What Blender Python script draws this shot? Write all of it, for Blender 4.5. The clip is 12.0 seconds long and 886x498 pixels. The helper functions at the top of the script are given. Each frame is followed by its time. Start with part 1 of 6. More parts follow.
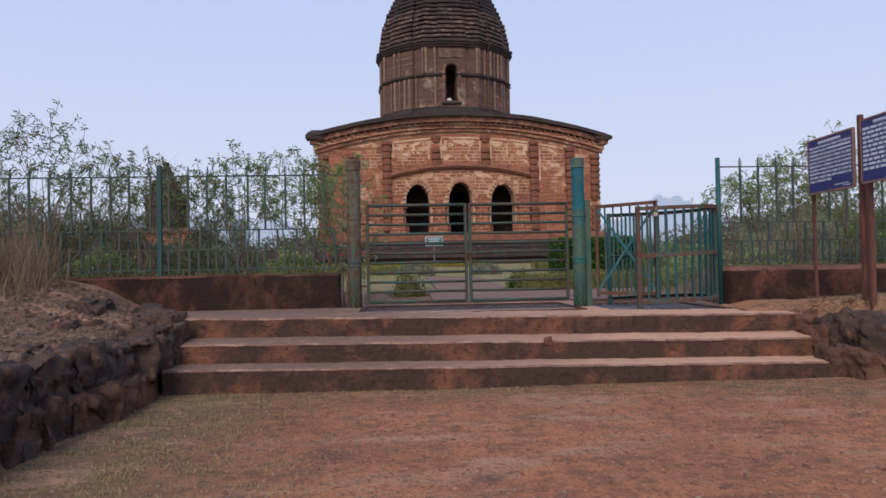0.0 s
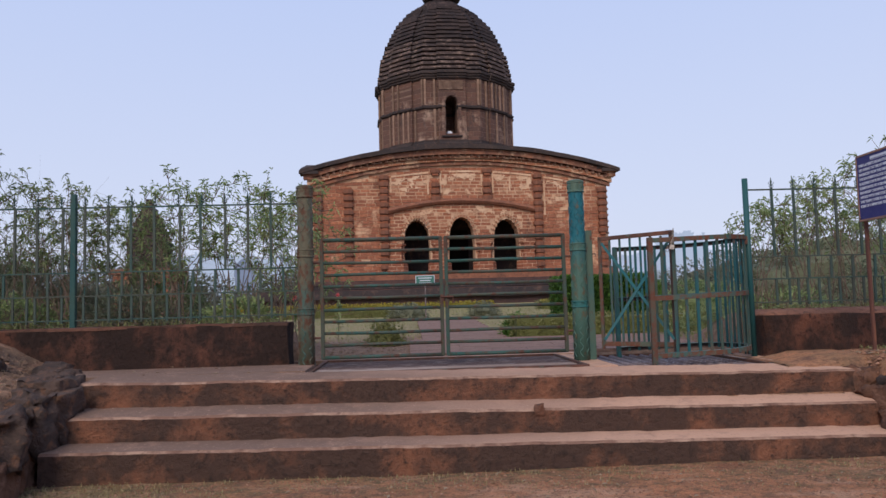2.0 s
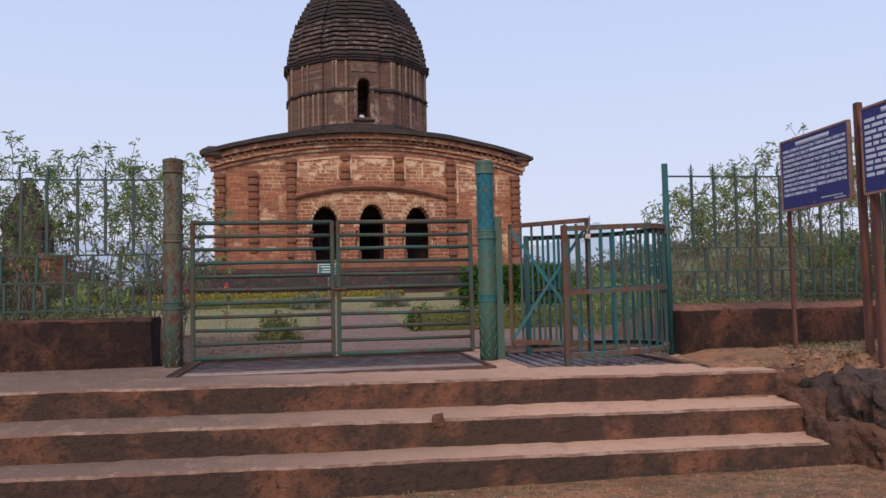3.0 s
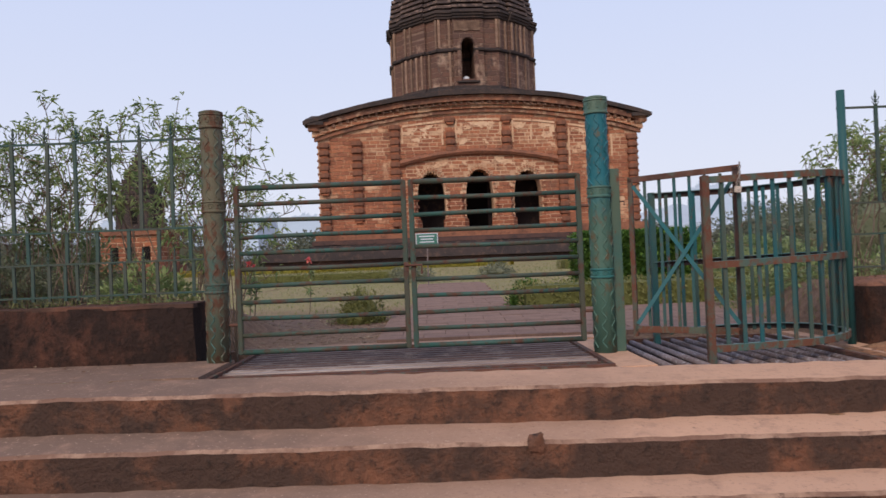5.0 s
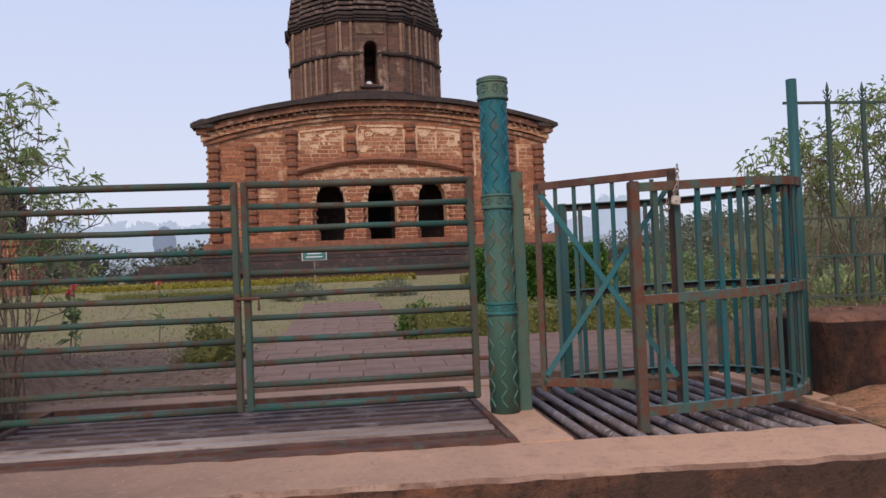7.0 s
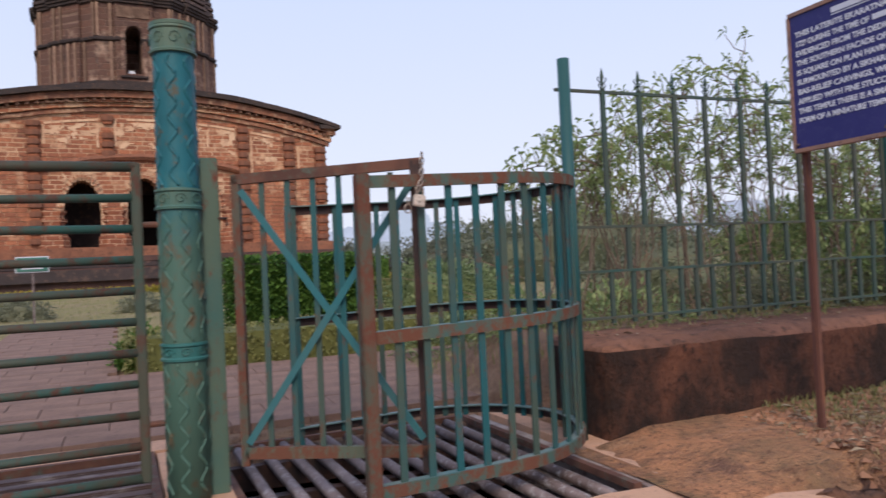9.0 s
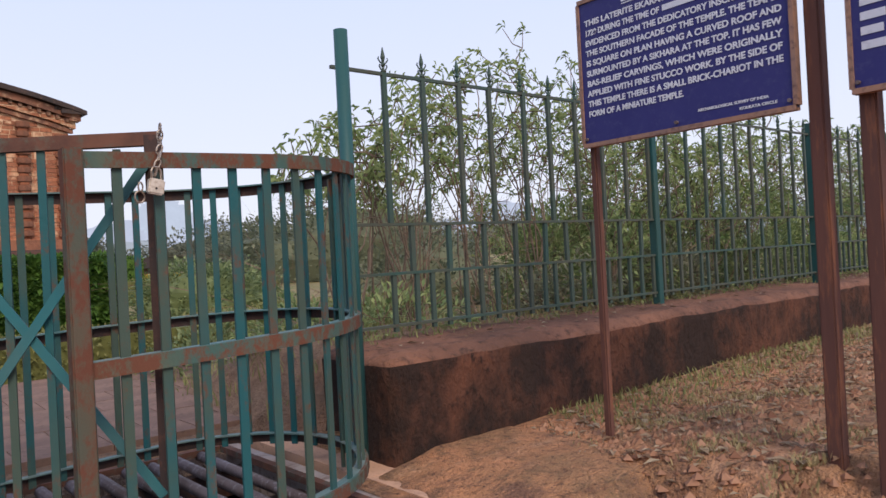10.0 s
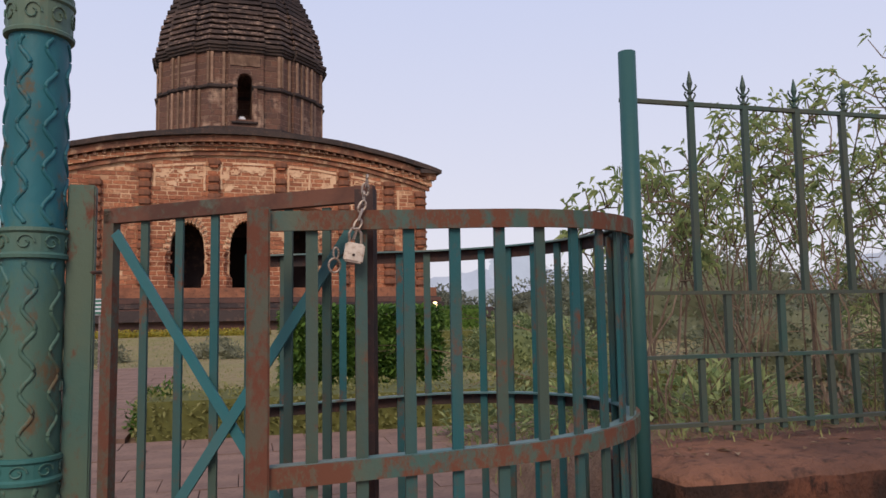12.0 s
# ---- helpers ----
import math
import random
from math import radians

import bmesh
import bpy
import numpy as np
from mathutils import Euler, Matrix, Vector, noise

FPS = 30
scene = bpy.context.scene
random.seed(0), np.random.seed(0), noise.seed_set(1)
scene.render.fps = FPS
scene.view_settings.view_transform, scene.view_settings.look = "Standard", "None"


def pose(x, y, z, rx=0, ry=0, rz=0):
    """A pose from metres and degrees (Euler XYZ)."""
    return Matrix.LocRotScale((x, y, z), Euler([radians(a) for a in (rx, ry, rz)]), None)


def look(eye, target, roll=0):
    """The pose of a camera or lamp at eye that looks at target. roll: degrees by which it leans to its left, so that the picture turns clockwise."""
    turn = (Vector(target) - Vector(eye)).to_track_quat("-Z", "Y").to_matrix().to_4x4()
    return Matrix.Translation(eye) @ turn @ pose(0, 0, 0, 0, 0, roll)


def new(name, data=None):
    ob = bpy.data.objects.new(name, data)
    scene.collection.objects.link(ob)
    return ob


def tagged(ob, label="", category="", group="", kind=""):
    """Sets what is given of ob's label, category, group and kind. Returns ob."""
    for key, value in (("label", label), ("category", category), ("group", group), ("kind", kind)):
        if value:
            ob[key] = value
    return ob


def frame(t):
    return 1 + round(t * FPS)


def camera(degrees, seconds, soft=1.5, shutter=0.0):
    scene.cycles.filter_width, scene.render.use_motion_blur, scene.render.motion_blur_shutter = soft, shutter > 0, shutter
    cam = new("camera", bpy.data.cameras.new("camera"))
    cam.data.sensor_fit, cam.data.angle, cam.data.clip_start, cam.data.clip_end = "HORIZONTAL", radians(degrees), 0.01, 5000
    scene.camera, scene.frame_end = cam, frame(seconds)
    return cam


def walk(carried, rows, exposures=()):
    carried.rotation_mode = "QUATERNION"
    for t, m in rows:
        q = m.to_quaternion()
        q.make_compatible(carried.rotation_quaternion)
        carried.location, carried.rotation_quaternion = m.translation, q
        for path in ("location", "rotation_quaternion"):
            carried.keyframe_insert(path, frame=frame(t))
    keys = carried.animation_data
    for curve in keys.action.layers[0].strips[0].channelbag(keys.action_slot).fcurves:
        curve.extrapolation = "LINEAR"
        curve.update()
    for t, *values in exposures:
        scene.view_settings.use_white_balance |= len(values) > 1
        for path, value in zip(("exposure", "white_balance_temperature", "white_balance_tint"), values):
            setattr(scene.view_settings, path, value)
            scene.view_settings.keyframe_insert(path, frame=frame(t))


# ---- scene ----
cam = camera(60.9, 12.0, 1.5, 0.2)
PATH = [
    (0, (0.015, 0.069, 1.078), (0.139, 2.064, 1.124), -1.1),
    (0.5, (0.193, 0.607, 1.114), (0.243, 2.603, 1.228), -0.9),
    (1, (0.277, 0.89, 1.078), (0.329, 2.885, 1.201), -1.3),
    (1.5, (0.332, 1.321, 1.126), (0.419, 3.315, 1.252), -1.6),
    (2, (0.523, 1.687, 1.159), (0.623, 3.679, 1.305), -1.6),
    (2.5, (0.672, 2.097, 1.139), (0.87, 4.082, 1.274), -1.6),
    (2.7, (0.705, 2.27, 1.165), (1.037, 4.239, 1.291), -1.2),
    (4.3, (1.045, 3.534, 1.243), (1.257, 5.522, 1.276), -2.5),
    (4.5, (1.046, 3.645, 1.243), (1.24, 5.635, 1.272), -2.5),
    (5, (1.102, 3.937, 1.253), (1.123, 5.937, 1.286), -2.3),
    (5.5, (1.215, 4.298, 1.293), (1.171, 6.297, 1.323), -2.2),
    (6, (1.233, 4.678, 1.305), (1.347, 6.675, 1.328), -2.3),
    (6.5, (1.258, 4.967, 1.319), (1.514, 6.951, 1.341), -2.3),
    (7, (1.457, 5.305, 1.357), (1.719, 7.287, 1.408), -2.3),
    (7.2, (1.528, 5.402, 1.367), (1.823, 7.38, 1.419), -2.6),
    (8.8, (2.004, 6.267, 1.397), (2.683, 8.147, 1.446), -2.5),
    (9, (2.095, 6.317, 1.408), (2.886, 8.154, 1.452), -2.7),
    (9.5, (2.25, 6.505, 1.398), (3.457, 8.1, 1.416), -3.1),
    (10, (2.348, 6.77, 1.422), (3.648, 8.289, 1.434), -3.0),
    (10.5, (2.48, 6.911, 1.431), (3.455, 8.657, 1.45), -3.1),
    (11, (2.723, 6.982, 1.46), (3.308, 8.891, 1.582), -2.1),
    (11.5, (2.815, 7.111, 1.472), (3.381, 9.023, 1.621), -1.3),
    (12, (2.871, 7.192, 1.506), (3.385, 9.117, 1.682), -0.9),
]
EXPOSURES = [(0, 0.36, 6380, 10), (2.5, 0.39, 6420, 10), (4.4, 0.54, 6900, 10), (5.5, 0.48, 6850, 10), (6.5, 0.52, 6850, 10), (7, 0.46, 6750, 10), (8.8, 0.60, 6700, 10), (9.5, 0.70, 6760, 10), (10.0, 0.70, 6900, 10), (10.5, 0.74, 7300, 11), (10.9, 0.62, 7250, 12), (11.4, 0.50, 7300, 13), (12, 0.47, 7300, 13)]
walk(cam, [(t, look(eye, target, roll)) for t, eye, target, roll in PATH], EXPOSURES)

# ---- light ----
world = bpy.data.worlds.new("world")
scene.world = world
world.use_nodes = True
wn, wl = world.node_tree.nodes, world.node_tree.links
sky = wn.new("ShaderNodeTexSky")
sky.sky_type, sky.sun_disc, sky.sun_elevation, sky.sun_rotation = "NISHITA", False, radians(38), radians(200)
sky.air_density, sky.dust_density = 1.0, 3.0
dim = wn.new("ShaderNodeVectorMath")
dim.operation = "SCALE"
dim.inputs["Scale"].default_value = 0.06
wl.new(sky.outputs[0], dim.inputs[0])
veil = wn.new("ShaderNodeMix")
veil.data_type = "RGBA"
veil.inputs[0].default_value = 0.88
lift = wn.new("ShaderNodeMapRange")
lift.inputs[1].default_value, lift.inputs[2].default_value = 0.0, 0.55
up = wn.new("ShaderNodeSeparateXYZ")
wl.new(wn.new("ShaderNodeTexCoord").outputs["Generated"], up.inputs[0])
wl.new(up.outputs[2], lift.inputs[0])
cloud = wn.new("ShaderNodeMix")
cloud.data_type = "RGBA"
cloud.inputs[6].default_value, cloud.inputs[7].default_value = (0.58, 0.615, 0.74, 1), (0.39, 0.485, 0.76, 1)
wl.new(lift.outputs[0], cloud.inputs[0])
wl.new(cloud.outputs[2], veil.inputs[7])
wl.new(dim.outputs[0], veil.inputs[6])
wl.new(veil.outputs[2], wn["Background"].inputs[0])
wn["Background"].inputs[1].default_value = 1.0
sun = new("sun", bpy.data.lights.new("sun", "SUN"))
sun.data.energy, sun.data.angle, sun.data.color = 1.7, radians(25), (1.0, 0.87, 0.72)
sun.matrix_world = look((0, 0, 0), (0.26, 0.74, -0.62))


# ---- materials ----
def shader(name, rough=0.85, metal=0.0):
    m = bpy.data.materials.new(name)
    m.use_nodes = True
    t = m.node_tree
    b = t.nodes["Principled BSDF"]
    b.inputs["Roughness"].default_value, b.inputs["Metallic"].default_value = rough, metal
    b.inputs["Specular IOR Level"].default_value = 0.25
    return m, t, b


def noise_of(t, scale, detail=5.0, rough=0.6, stretch=(1, 1, 1)):
    c = t.nodes.new("ShaderNodeTexCoord")
    v = t.nodes.new("ShaderNodeMapping")
    v.inputs["Scale"].default_value = stretch
    n = t.nodes.new("ShaderNodeTexNoise")
    n.inputs["Scale"].default_value, n.inputs["Detail"].default_value, n.inputs["Roughness"].default_value = scale, detail, rough
    t.links.new(c.outputs["Object"], v.inputs[0])
    t.links.new(v.outputs[0], n.inputs["Vector"])
    return n.outputs["Fac"]


def ramp(t, fac, lo, hi):
    r = t.nodes.new("ShaderNodeMapRange")
    r.inputs[1].default_value, r.inputs[2].default_value = lo, hi
    t.links.new(fac, r.inputs[0])
    return r.outputs[0]


def blend(t, fac, a, b):
    m = t.nodes.new("ShaderNodeMix")
    m.data_type = "RGBA"
    for socket, value in ((0, fac), (6, a), (7, b)):
        if isinstance(value, (tuple, float, int)):
            m.inputs[socket].default_value = (*value, 1) if isinstance(value, tuple) else value
        else:
            t.links.new(value, m.inputs[socket])
    return m.outputs[2]


def relief(t, b, height, strength, distance=0.02):
    u = t.nodes.new("ShaderNodeBump")
    u.inputs["Strength"].default_value, u.inputs["Distance"].default_value = strength, distance
    t.links.new(height, u.inputs["Height"])
    t.links.new(u.outputs[0], b.inputs["Normal"])


def mottled(name, a, b2, c, big=1.2, small=14.0, rough=0.9, bump=0.5, distance=0.02, lo=0.4, hi=0.62, vary=0.0, stretch=(1, 1, 1), metal=0.0):
    """Three colours: a and b2 in broad patches, c in fine spots."""
    m, t, b = shader(name, rough, metal)
    n1, n2 = noise_of(t, big, 6, 0.65, stretch), noise_of(t, small, 6, 0.7, stretch)
    col = blend(t, ramp(t, n1, lo, hi), a, b2)
    col = blend(t, ramp(t, n2, 0.52, 0.7), col, c)
    if vary:
        o = t.nodes.new("ShaderNodeObjectInfo")
        h = t.nodes.new("ShaderNodeHueSaturation")
        t.links.new(ramp(t, o.outputs["Random"], 0, 1), h.inputs["Fac"])
        h.inputs["Value"].default_value = 1 - vary
        t.links.new(col, h.inputs["Color"])
        col = h.outputs[0]
    t.links.new(col, b.inputs["Base Color"])
    relief(t, b, n2, bump, distance)
    return m


def painted(name, paint, faded, rust, amount=0.56, rough=0.58, worn=0.0):
    """Old paint, faded in patches, with rust coming through."""
    m, t, b = shader(name, rough)
    n1, n2, n3 = noise_of(t, 3.1, 4, 0.6, (1, 1, 0.6)), noise_of(t, 11.0, 9, 0.78, (1, 1, 0.6)), noise_of(t, 60, 3, 0.6)
    o = t.nodes.new("ShaderNodeObjectInfo")
    add = t.nodes.new("ShaderNodeMath")
    add.operation = "MULTIPLY_ADD"
    t.links.new(o.outputs["Random"], add.inputs[0])
    add.inputs[1].default_value = 0.16
    t.links.new(n1, add.inputs[2])
    col = blend(t, ramp(t, add.outputs[0], 0.45, 0.68), paint, faded)
    if worn:
        col = blend(t, ramp(t, n1, 0.42, 0.66), paint, tuple(v * 1.7 for v in paint))
        c = t.nodes.new("ShaderNodeTexCoord")
        z = t.nodes.new("ShaderNodeSeparateXYZ")
        t.links.new(c.outputs["Object"], z.inputs[0])
        low = t.nodes.new("ShaderNodeMath")
        low.operation = "MULTIPLY_ADD"
        t.links.new(n2, low.inputs[0])
        low.inputs[1].default_value = 0.9
        t.links.new(z.outputs[2], low.inputs[2])
        col = blend(t, ramp(t, low.outputs[0], worn + 0.62, worn + 0.36), col, faded)
    mask = ramp(t, n2, amount, amount + 0.10)
    col = blend(t, mask, col, rust)
    t.links.new(col, b.inputs["Base Color"])
    t.links.new(ramp(t, mask, -1.2, 1.1), b.inputs["Roughness"])
    relief(t, b, n3, 0.25, 0.004)
    return m


def leafy(name, a, b2, rough=0.55):
    """Leaves, each a little different."""
    m, t, b = shader(name, rough)
    g = t.nodes.new("ShaderNodeNewGeometry")
    col = blend(t, g.outputs["Random Per Island"], a, b2)
    t.links.new(col, b.inputs["Base Color"])
    tr = t.nodes.new("ShaderNodeBsdfTranslucent")
    mix = t.nodes.new("ShaderNodeMixShader")
    mix.inputs[0].default_value = 0.38
    t.links.new(col, tr.inputs[0])
    t.links.new(b.outputs[0], mix.inputs[1])
    t.links.new(tr.outputs[0], mix.inputs[2])
    t.links.new(mix.outputs[0], t.nodes["Material Output"].inputs[0])
    return m


def masonry(name, red, dark, pale, mortar, soot, pale_at=0.55, soot_at=0.62, size=(0.42, 0.16)):
    """Laterite blocks with worn mortar, patches of old stucco and black lichen."""
    m, t, b = shader(name, 0.95)
    c = t.nodes.new("ShaderNodeTexCoord")
    s = t.nodes.new("ShaderNodeSeparateXYZ")
    t.links.new(c.outputs["Object"], s.inputs[0])
    add = t.nodes.new("ShaderNodeMath")
    t.links.new(s.outputs[0], add.inputs[0])
    t.links.new(s.outputs[1], add.inputs[1])
    v = t.nodes.new("ShaderNodeCombineXYZ")
    t.links.new(add.outputs[0], v.inputs[0])
    t.links.new(s.outputs[2], v.inputs[1])
    wob = t.nodes.new("ShaderNodeVectorMath")
    wob.operation = "MULTIPLY_ADD"
    nn = t.nodes.new("ShaderNodeTexNoise")
    nn.inputs["Scale"].default_value = 2.0
    t.links.new(v.outputs[0], nn.inputs["Vector"])
    t.links.new(nn.outputs["Color"], wob.inputs[0])
    wob.inputs[1].default_value = (0.12, 0.07, 0)
    t.links.new(v.outputs[0], wob.inputs[2])
    k = t.nodes.new("ShaderNodeTexBrick")
    k.inputs["Color1"].default_value, k.inputs["Color2"].default_value, k.inputs["Mortar"].default_value = (*red, 1), (*dark, 1), (*mortar, 1)
    k.inputs["Scale"].default_value, k.inputs["Mortar Size"].default_value = 1.0, 0.019
    k.inputs["Brick Width"].default_value, k.inputs["Row Height"].default_value = size
    k.inputs["Mortar Smooth"].default_value = 0.6
    t.links.new(wob.outputs[0], k.inputs["Vector"])
    n1, n2, n3 = noise_of(t, 0.55, 7, 0.7), noise_of(t, 1.1, 8, 0.75, (1, 1, 0.5)), noise_of(t, 9, 5, 0.7)
    col = blend(t, ramp(t, n3, 0.4, 0.75), k.outputs["Color"], dark)
    col = blend(t, ramp(t, n1, pale_at, pale_at + 0.1), col, pale)
    col = blend(t, ramp(t, n2, soot_at, soot_at + 0.12), col, soot)
    t.links.new(col, b.inputs["Base Color"])
    h = t.nodes.new("ShaderNodeMath")
    h.operation = "SUBTRACT"
    t.links.new(n3, h.inputs[0])
    t.links.new(k.outputs["Fac"], h.inputs[1])
    relief(t, b, h.outputs[0], 0.8, 0.04)
    return m


def soil_material():
    m, t, b = shader("red_earth", 0.97)
    n1, n2, n3, n4 = noise_of(t, 0.7, 7, 0.7), noise_of(t, 9, 7, 0.72), noise_of(t, 70, 3, 0.6), noise_of(t, 0.33, 5, 0.6)
    col = blend(t, ramp(t, n1, 0.38, 0.62), (0.66, 0.265, 0.13), (0.50, 0.205, 0.11))
    col = blend(t, ramp(t, n2, 0.48, 0.66), col, (0.27, 0.125, 0.075))
    c = t.nodes.new("ShaderNodeTexCoord")
    s = t.nodes.new("ShaderNodeSeparateXYZ")
    t.links.new(c.outputs["Object"], s.inputs[0])
    # dry turf beside the steps and lawn beyond the gate
    reach = t.nodes.new("ShaderNodeMath")
    reach.operation = "MULTIPLY_ADD"
    t.links.new(n1, reach.inputs[0])
    reach.inputs[1].default_value = 4.0
    t.links.new(s.outputs[1], reach.inputs[2])
    far = ramp(t, reach.outputs[0], 15.8, 17.2)
    edge = t.nodes.new("ShaderNodeMath")
    edge.operation = "MULTIPLY_ADD"
    t.links.new(n1, edge.inputs[0])
    edge.inputs[1].default_value = 3.0
    t.links.new(s.outputs[0], edge.inputs[2])
    left = ramp(t, edge.outputs[0], 1.0, -0.6)
    turf = blend(t, ramp(t, n2, 0.35, 0.6), (0.31, 0.21, 0.105), (0.18, 0.14, 0.07))
    col = blend(t, left, col, turf)
    back = t.nodes.new("ShaderNodeMath")
    back.operation = "MULTIPLY_ADD"
    t.links.new(n4, back.inputs[0])
    back.inputs[1].default_value = 2.6
    t.links.new(s.outputs[1], back.inputs[2])
    strip = t.nodes.new("ShaderNodeMath")
    strip.operation = "MULTIPLY"
    t.links.new(ramp(t, back.outputs[0], 7.6, 8.8), strip.inputs[0])
    t.links.new(ramp(t, n2, 0.3, 0.62), strip.inputs[1])
    col = blend(t, strip.outputs[0], col, turf)
    right = ramp(t, s.outputs[0], 3.9, 4.1)
    plat = t.nodes.new("ShaderNodeMath")
    plat.operation = "MULTIPLY"
    t.links.new(right, plat.inputs[0])
    t.links.new(ramp(t, s.outputs[1], 7.5, 7.8), plat.inputs[1])
    litter = blend(t, ramp(t, n1, 0.42, 0.6), (0.62, 0.285, 0.145), (0.32, 0.19, 0.105))
    litter = blend(t, ramp(t, n2, 0.5, 0.68), litter, (0.20, 0.125, 0.075))
    col = blend(t, plat.outputs[0], col, litter)
    top = ramp(t, edge.outputs[0], -0.6, -1.3)
    rubble = blend(t, ramp(t, n2, 0.38, 0.62), (0.25, 0.165, 0.115), (0.115, 0.082, 0.065))
    rubble = blend(t, ramp(t, n1, 0.5, 0.66), rubble, (0.26, 0.15, 0.085))
    col = blend(t, top, col, rubble)
    dust = noise_of(t, 1.3, 8, 0.72, (0.55, 1.3, 1))
    col = blend(t, ramp(t, dust, 0.52, 0.64), col, (0.60, 0.345, 0.215))
    col = blend(t, ramp(t, dust, 0.44, 0.34), col, (0.30, 0.125, 0.07))
    n5 = noise_of(t, 34, 4, 0.75)
    col = blend(t, ramp(t, noise_of(t, 16, 6, 0.8), 0.56, 0.66), col, (0.17, 0.085, 0.055))
    col = blend(t, ramp(t, noise_of(t, 2.6, 8, 0.75), 0.52, 0.66), col, (0.24, 0.125, 0.085))
    col = blend(t, ramp(t, n5, 0.54, 0.68), col, (0.15, 0.078, 0.052))
    col = blend(t, ramp(t, n5, 0.40, 0.27), col, (0.66, 0.33, 0.18))
    grass = blend(t, ramp(t, n1, 0.35, 0.6), (0.30, 0.275, 0.12), (0.36, 0.28, 0.16))
    grass = blend(t, ramp(t, n2, 0.5, 0.7), grass, (0.20, 0.20, 0.07))
    col = blend(t, ramp(t, s.outputs[1], 9.9, 10.3), col, blend(t, ramp(t, n2, 0.4, 0.62), (0.22, 0.135, 0.095), (0.34, 0.22, 0.15)))
    col = blend(t, far, col, grass)
    t.links.new(col, b.inputs["Base Color"])
    h = t.nodes.new("ShaderNodeMath")
    t.links.new(n2, h.inputs[0])
    t.links.new(n3, h.inputs[1])
    relief(t, b, h.outputs[0], 1.0, 0.045)
    return m


EARTH = soil_material()


def tread_material():
    """Worn treads: darker grey-brown at one end, sandy orange at the other."""
    m, t, b = shader("worn_tread", 0.92)
    n1, n2, n3 = noise_of(t, 0.8, 7, 0.7), noise_of(t, 6, 7, 0.72), noise_of(t, 40, 4, 0.7)
    c = t.nodes.new("ShaderNodeTexCoord")
    x = t.nodes.new("ShaderNodeSeparateXYZ")
    t.links.new(c.outputs["Object"], x.inputs[0])
    add = t.nodes.new("ShaderNodeMath")
    add.operation = "MULTIPLY_ADD"
    t.links.new(n1, add.inputs[0])
    add.inputs[1].default_value = 5.0
    t.links.new(x.outputs[0], add.inputs[2])
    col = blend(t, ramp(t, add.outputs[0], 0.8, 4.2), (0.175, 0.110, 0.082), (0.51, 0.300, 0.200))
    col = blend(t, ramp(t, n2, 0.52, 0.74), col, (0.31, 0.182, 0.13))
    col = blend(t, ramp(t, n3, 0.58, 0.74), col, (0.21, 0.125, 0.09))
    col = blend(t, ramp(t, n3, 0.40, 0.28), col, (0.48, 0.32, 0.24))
    t.links.new(col, b.inputs["Base Color"])
    relief(t, b, n2, 0.5, 0.016)
    return m


TREAD = tread_material()
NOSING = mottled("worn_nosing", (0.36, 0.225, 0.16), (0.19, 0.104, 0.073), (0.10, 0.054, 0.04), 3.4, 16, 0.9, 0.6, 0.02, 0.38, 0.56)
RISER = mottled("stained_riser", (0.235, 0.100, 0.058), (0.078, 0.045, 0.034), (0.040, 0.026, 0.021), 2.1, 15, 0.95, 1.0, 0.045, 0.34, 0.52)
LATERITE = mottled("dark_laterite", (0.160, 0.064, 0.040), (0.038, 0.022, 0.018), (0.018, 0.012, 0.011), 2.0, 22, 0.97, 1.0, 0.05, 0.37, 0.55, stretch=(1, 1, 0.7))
LATERITEDARK = mottled("black_stained_laterite", (0.150, 0.062, 0.040), (0.036, 0.021, 0.017), (0.016, 0.011, 0.010), 2.3, 22, 0.97, 1.0, 0.05, 0.33, 0.52, stretch=(1, 1, 0.7))
ROCK = mottled("weathered_rock", (0.115, 0.075, 0.06), (0.052, 0.04, 0.037), (0.24, 0.115, 0.065), 2.6, 9, 0.97, 1.0, 0.08)
ROCKRED = mottled("red_rock", (0.20, 0.098, 0.062), (0.10, 0.056, 0.042), (0.058, 0.038, 0.032), 2.2, 8, 0.97, 1.0, 0.08)
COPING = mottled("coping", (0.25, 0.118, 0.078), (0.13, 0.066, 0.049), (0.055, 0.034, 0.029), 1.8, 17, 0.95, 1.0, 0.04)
COPINGDARK = mottled("dark_coping", (0.15, 0.07, 0.048), (0.08, 0.045, 0.035), (0.045, 0.03, 0.026), 1.6, 9, 0.95, 0.9, 0.03)
PAVING = mottled("paving_stone", (0.24, 0.148, 0.115), (0.18, 0.112, 0.09), (0.12, 0.08, 0.066), 0.9, 12, 0.9, 0.5, 0.015, vary=0.06)
TEAL = painted("teal_paint", (0.012, 0.062, 0.066), (0.030, 0.070, 0.062), (0.13, 0.05, 0.03), 0.60)
PIPE = painted("pipe_paint", (0.011, 0.075, 0.088), (0.024, 0.082, 0.083), (0.10, 0.06, 0.045), 0.64)
PLATE = painted("plate_paint", (0.030, 0.105, 0.098), (0.075, 0.115, 0.085), (0.125, 0.046, 0.031), 0.54)
GATEPAINT = painted("gate_paint", (0.026, 0.082, 0.070), (0.058, 0.062, 0.045), (0.090, 0.044, 0.032), 0.50)
POSTPAINT = painted("post_paint", (0.011, 0.085, 0.105), (0.060, 0.125, 0.098), (0.115, 0.082, 0.048), 0.53, worn=1.1)
POSTOLD = painted("old_post_paint", (0.045, 0.10, 0.085), (0.115, 0.105, 0.068), (0.105, 0.052, 0.034), 0.48)
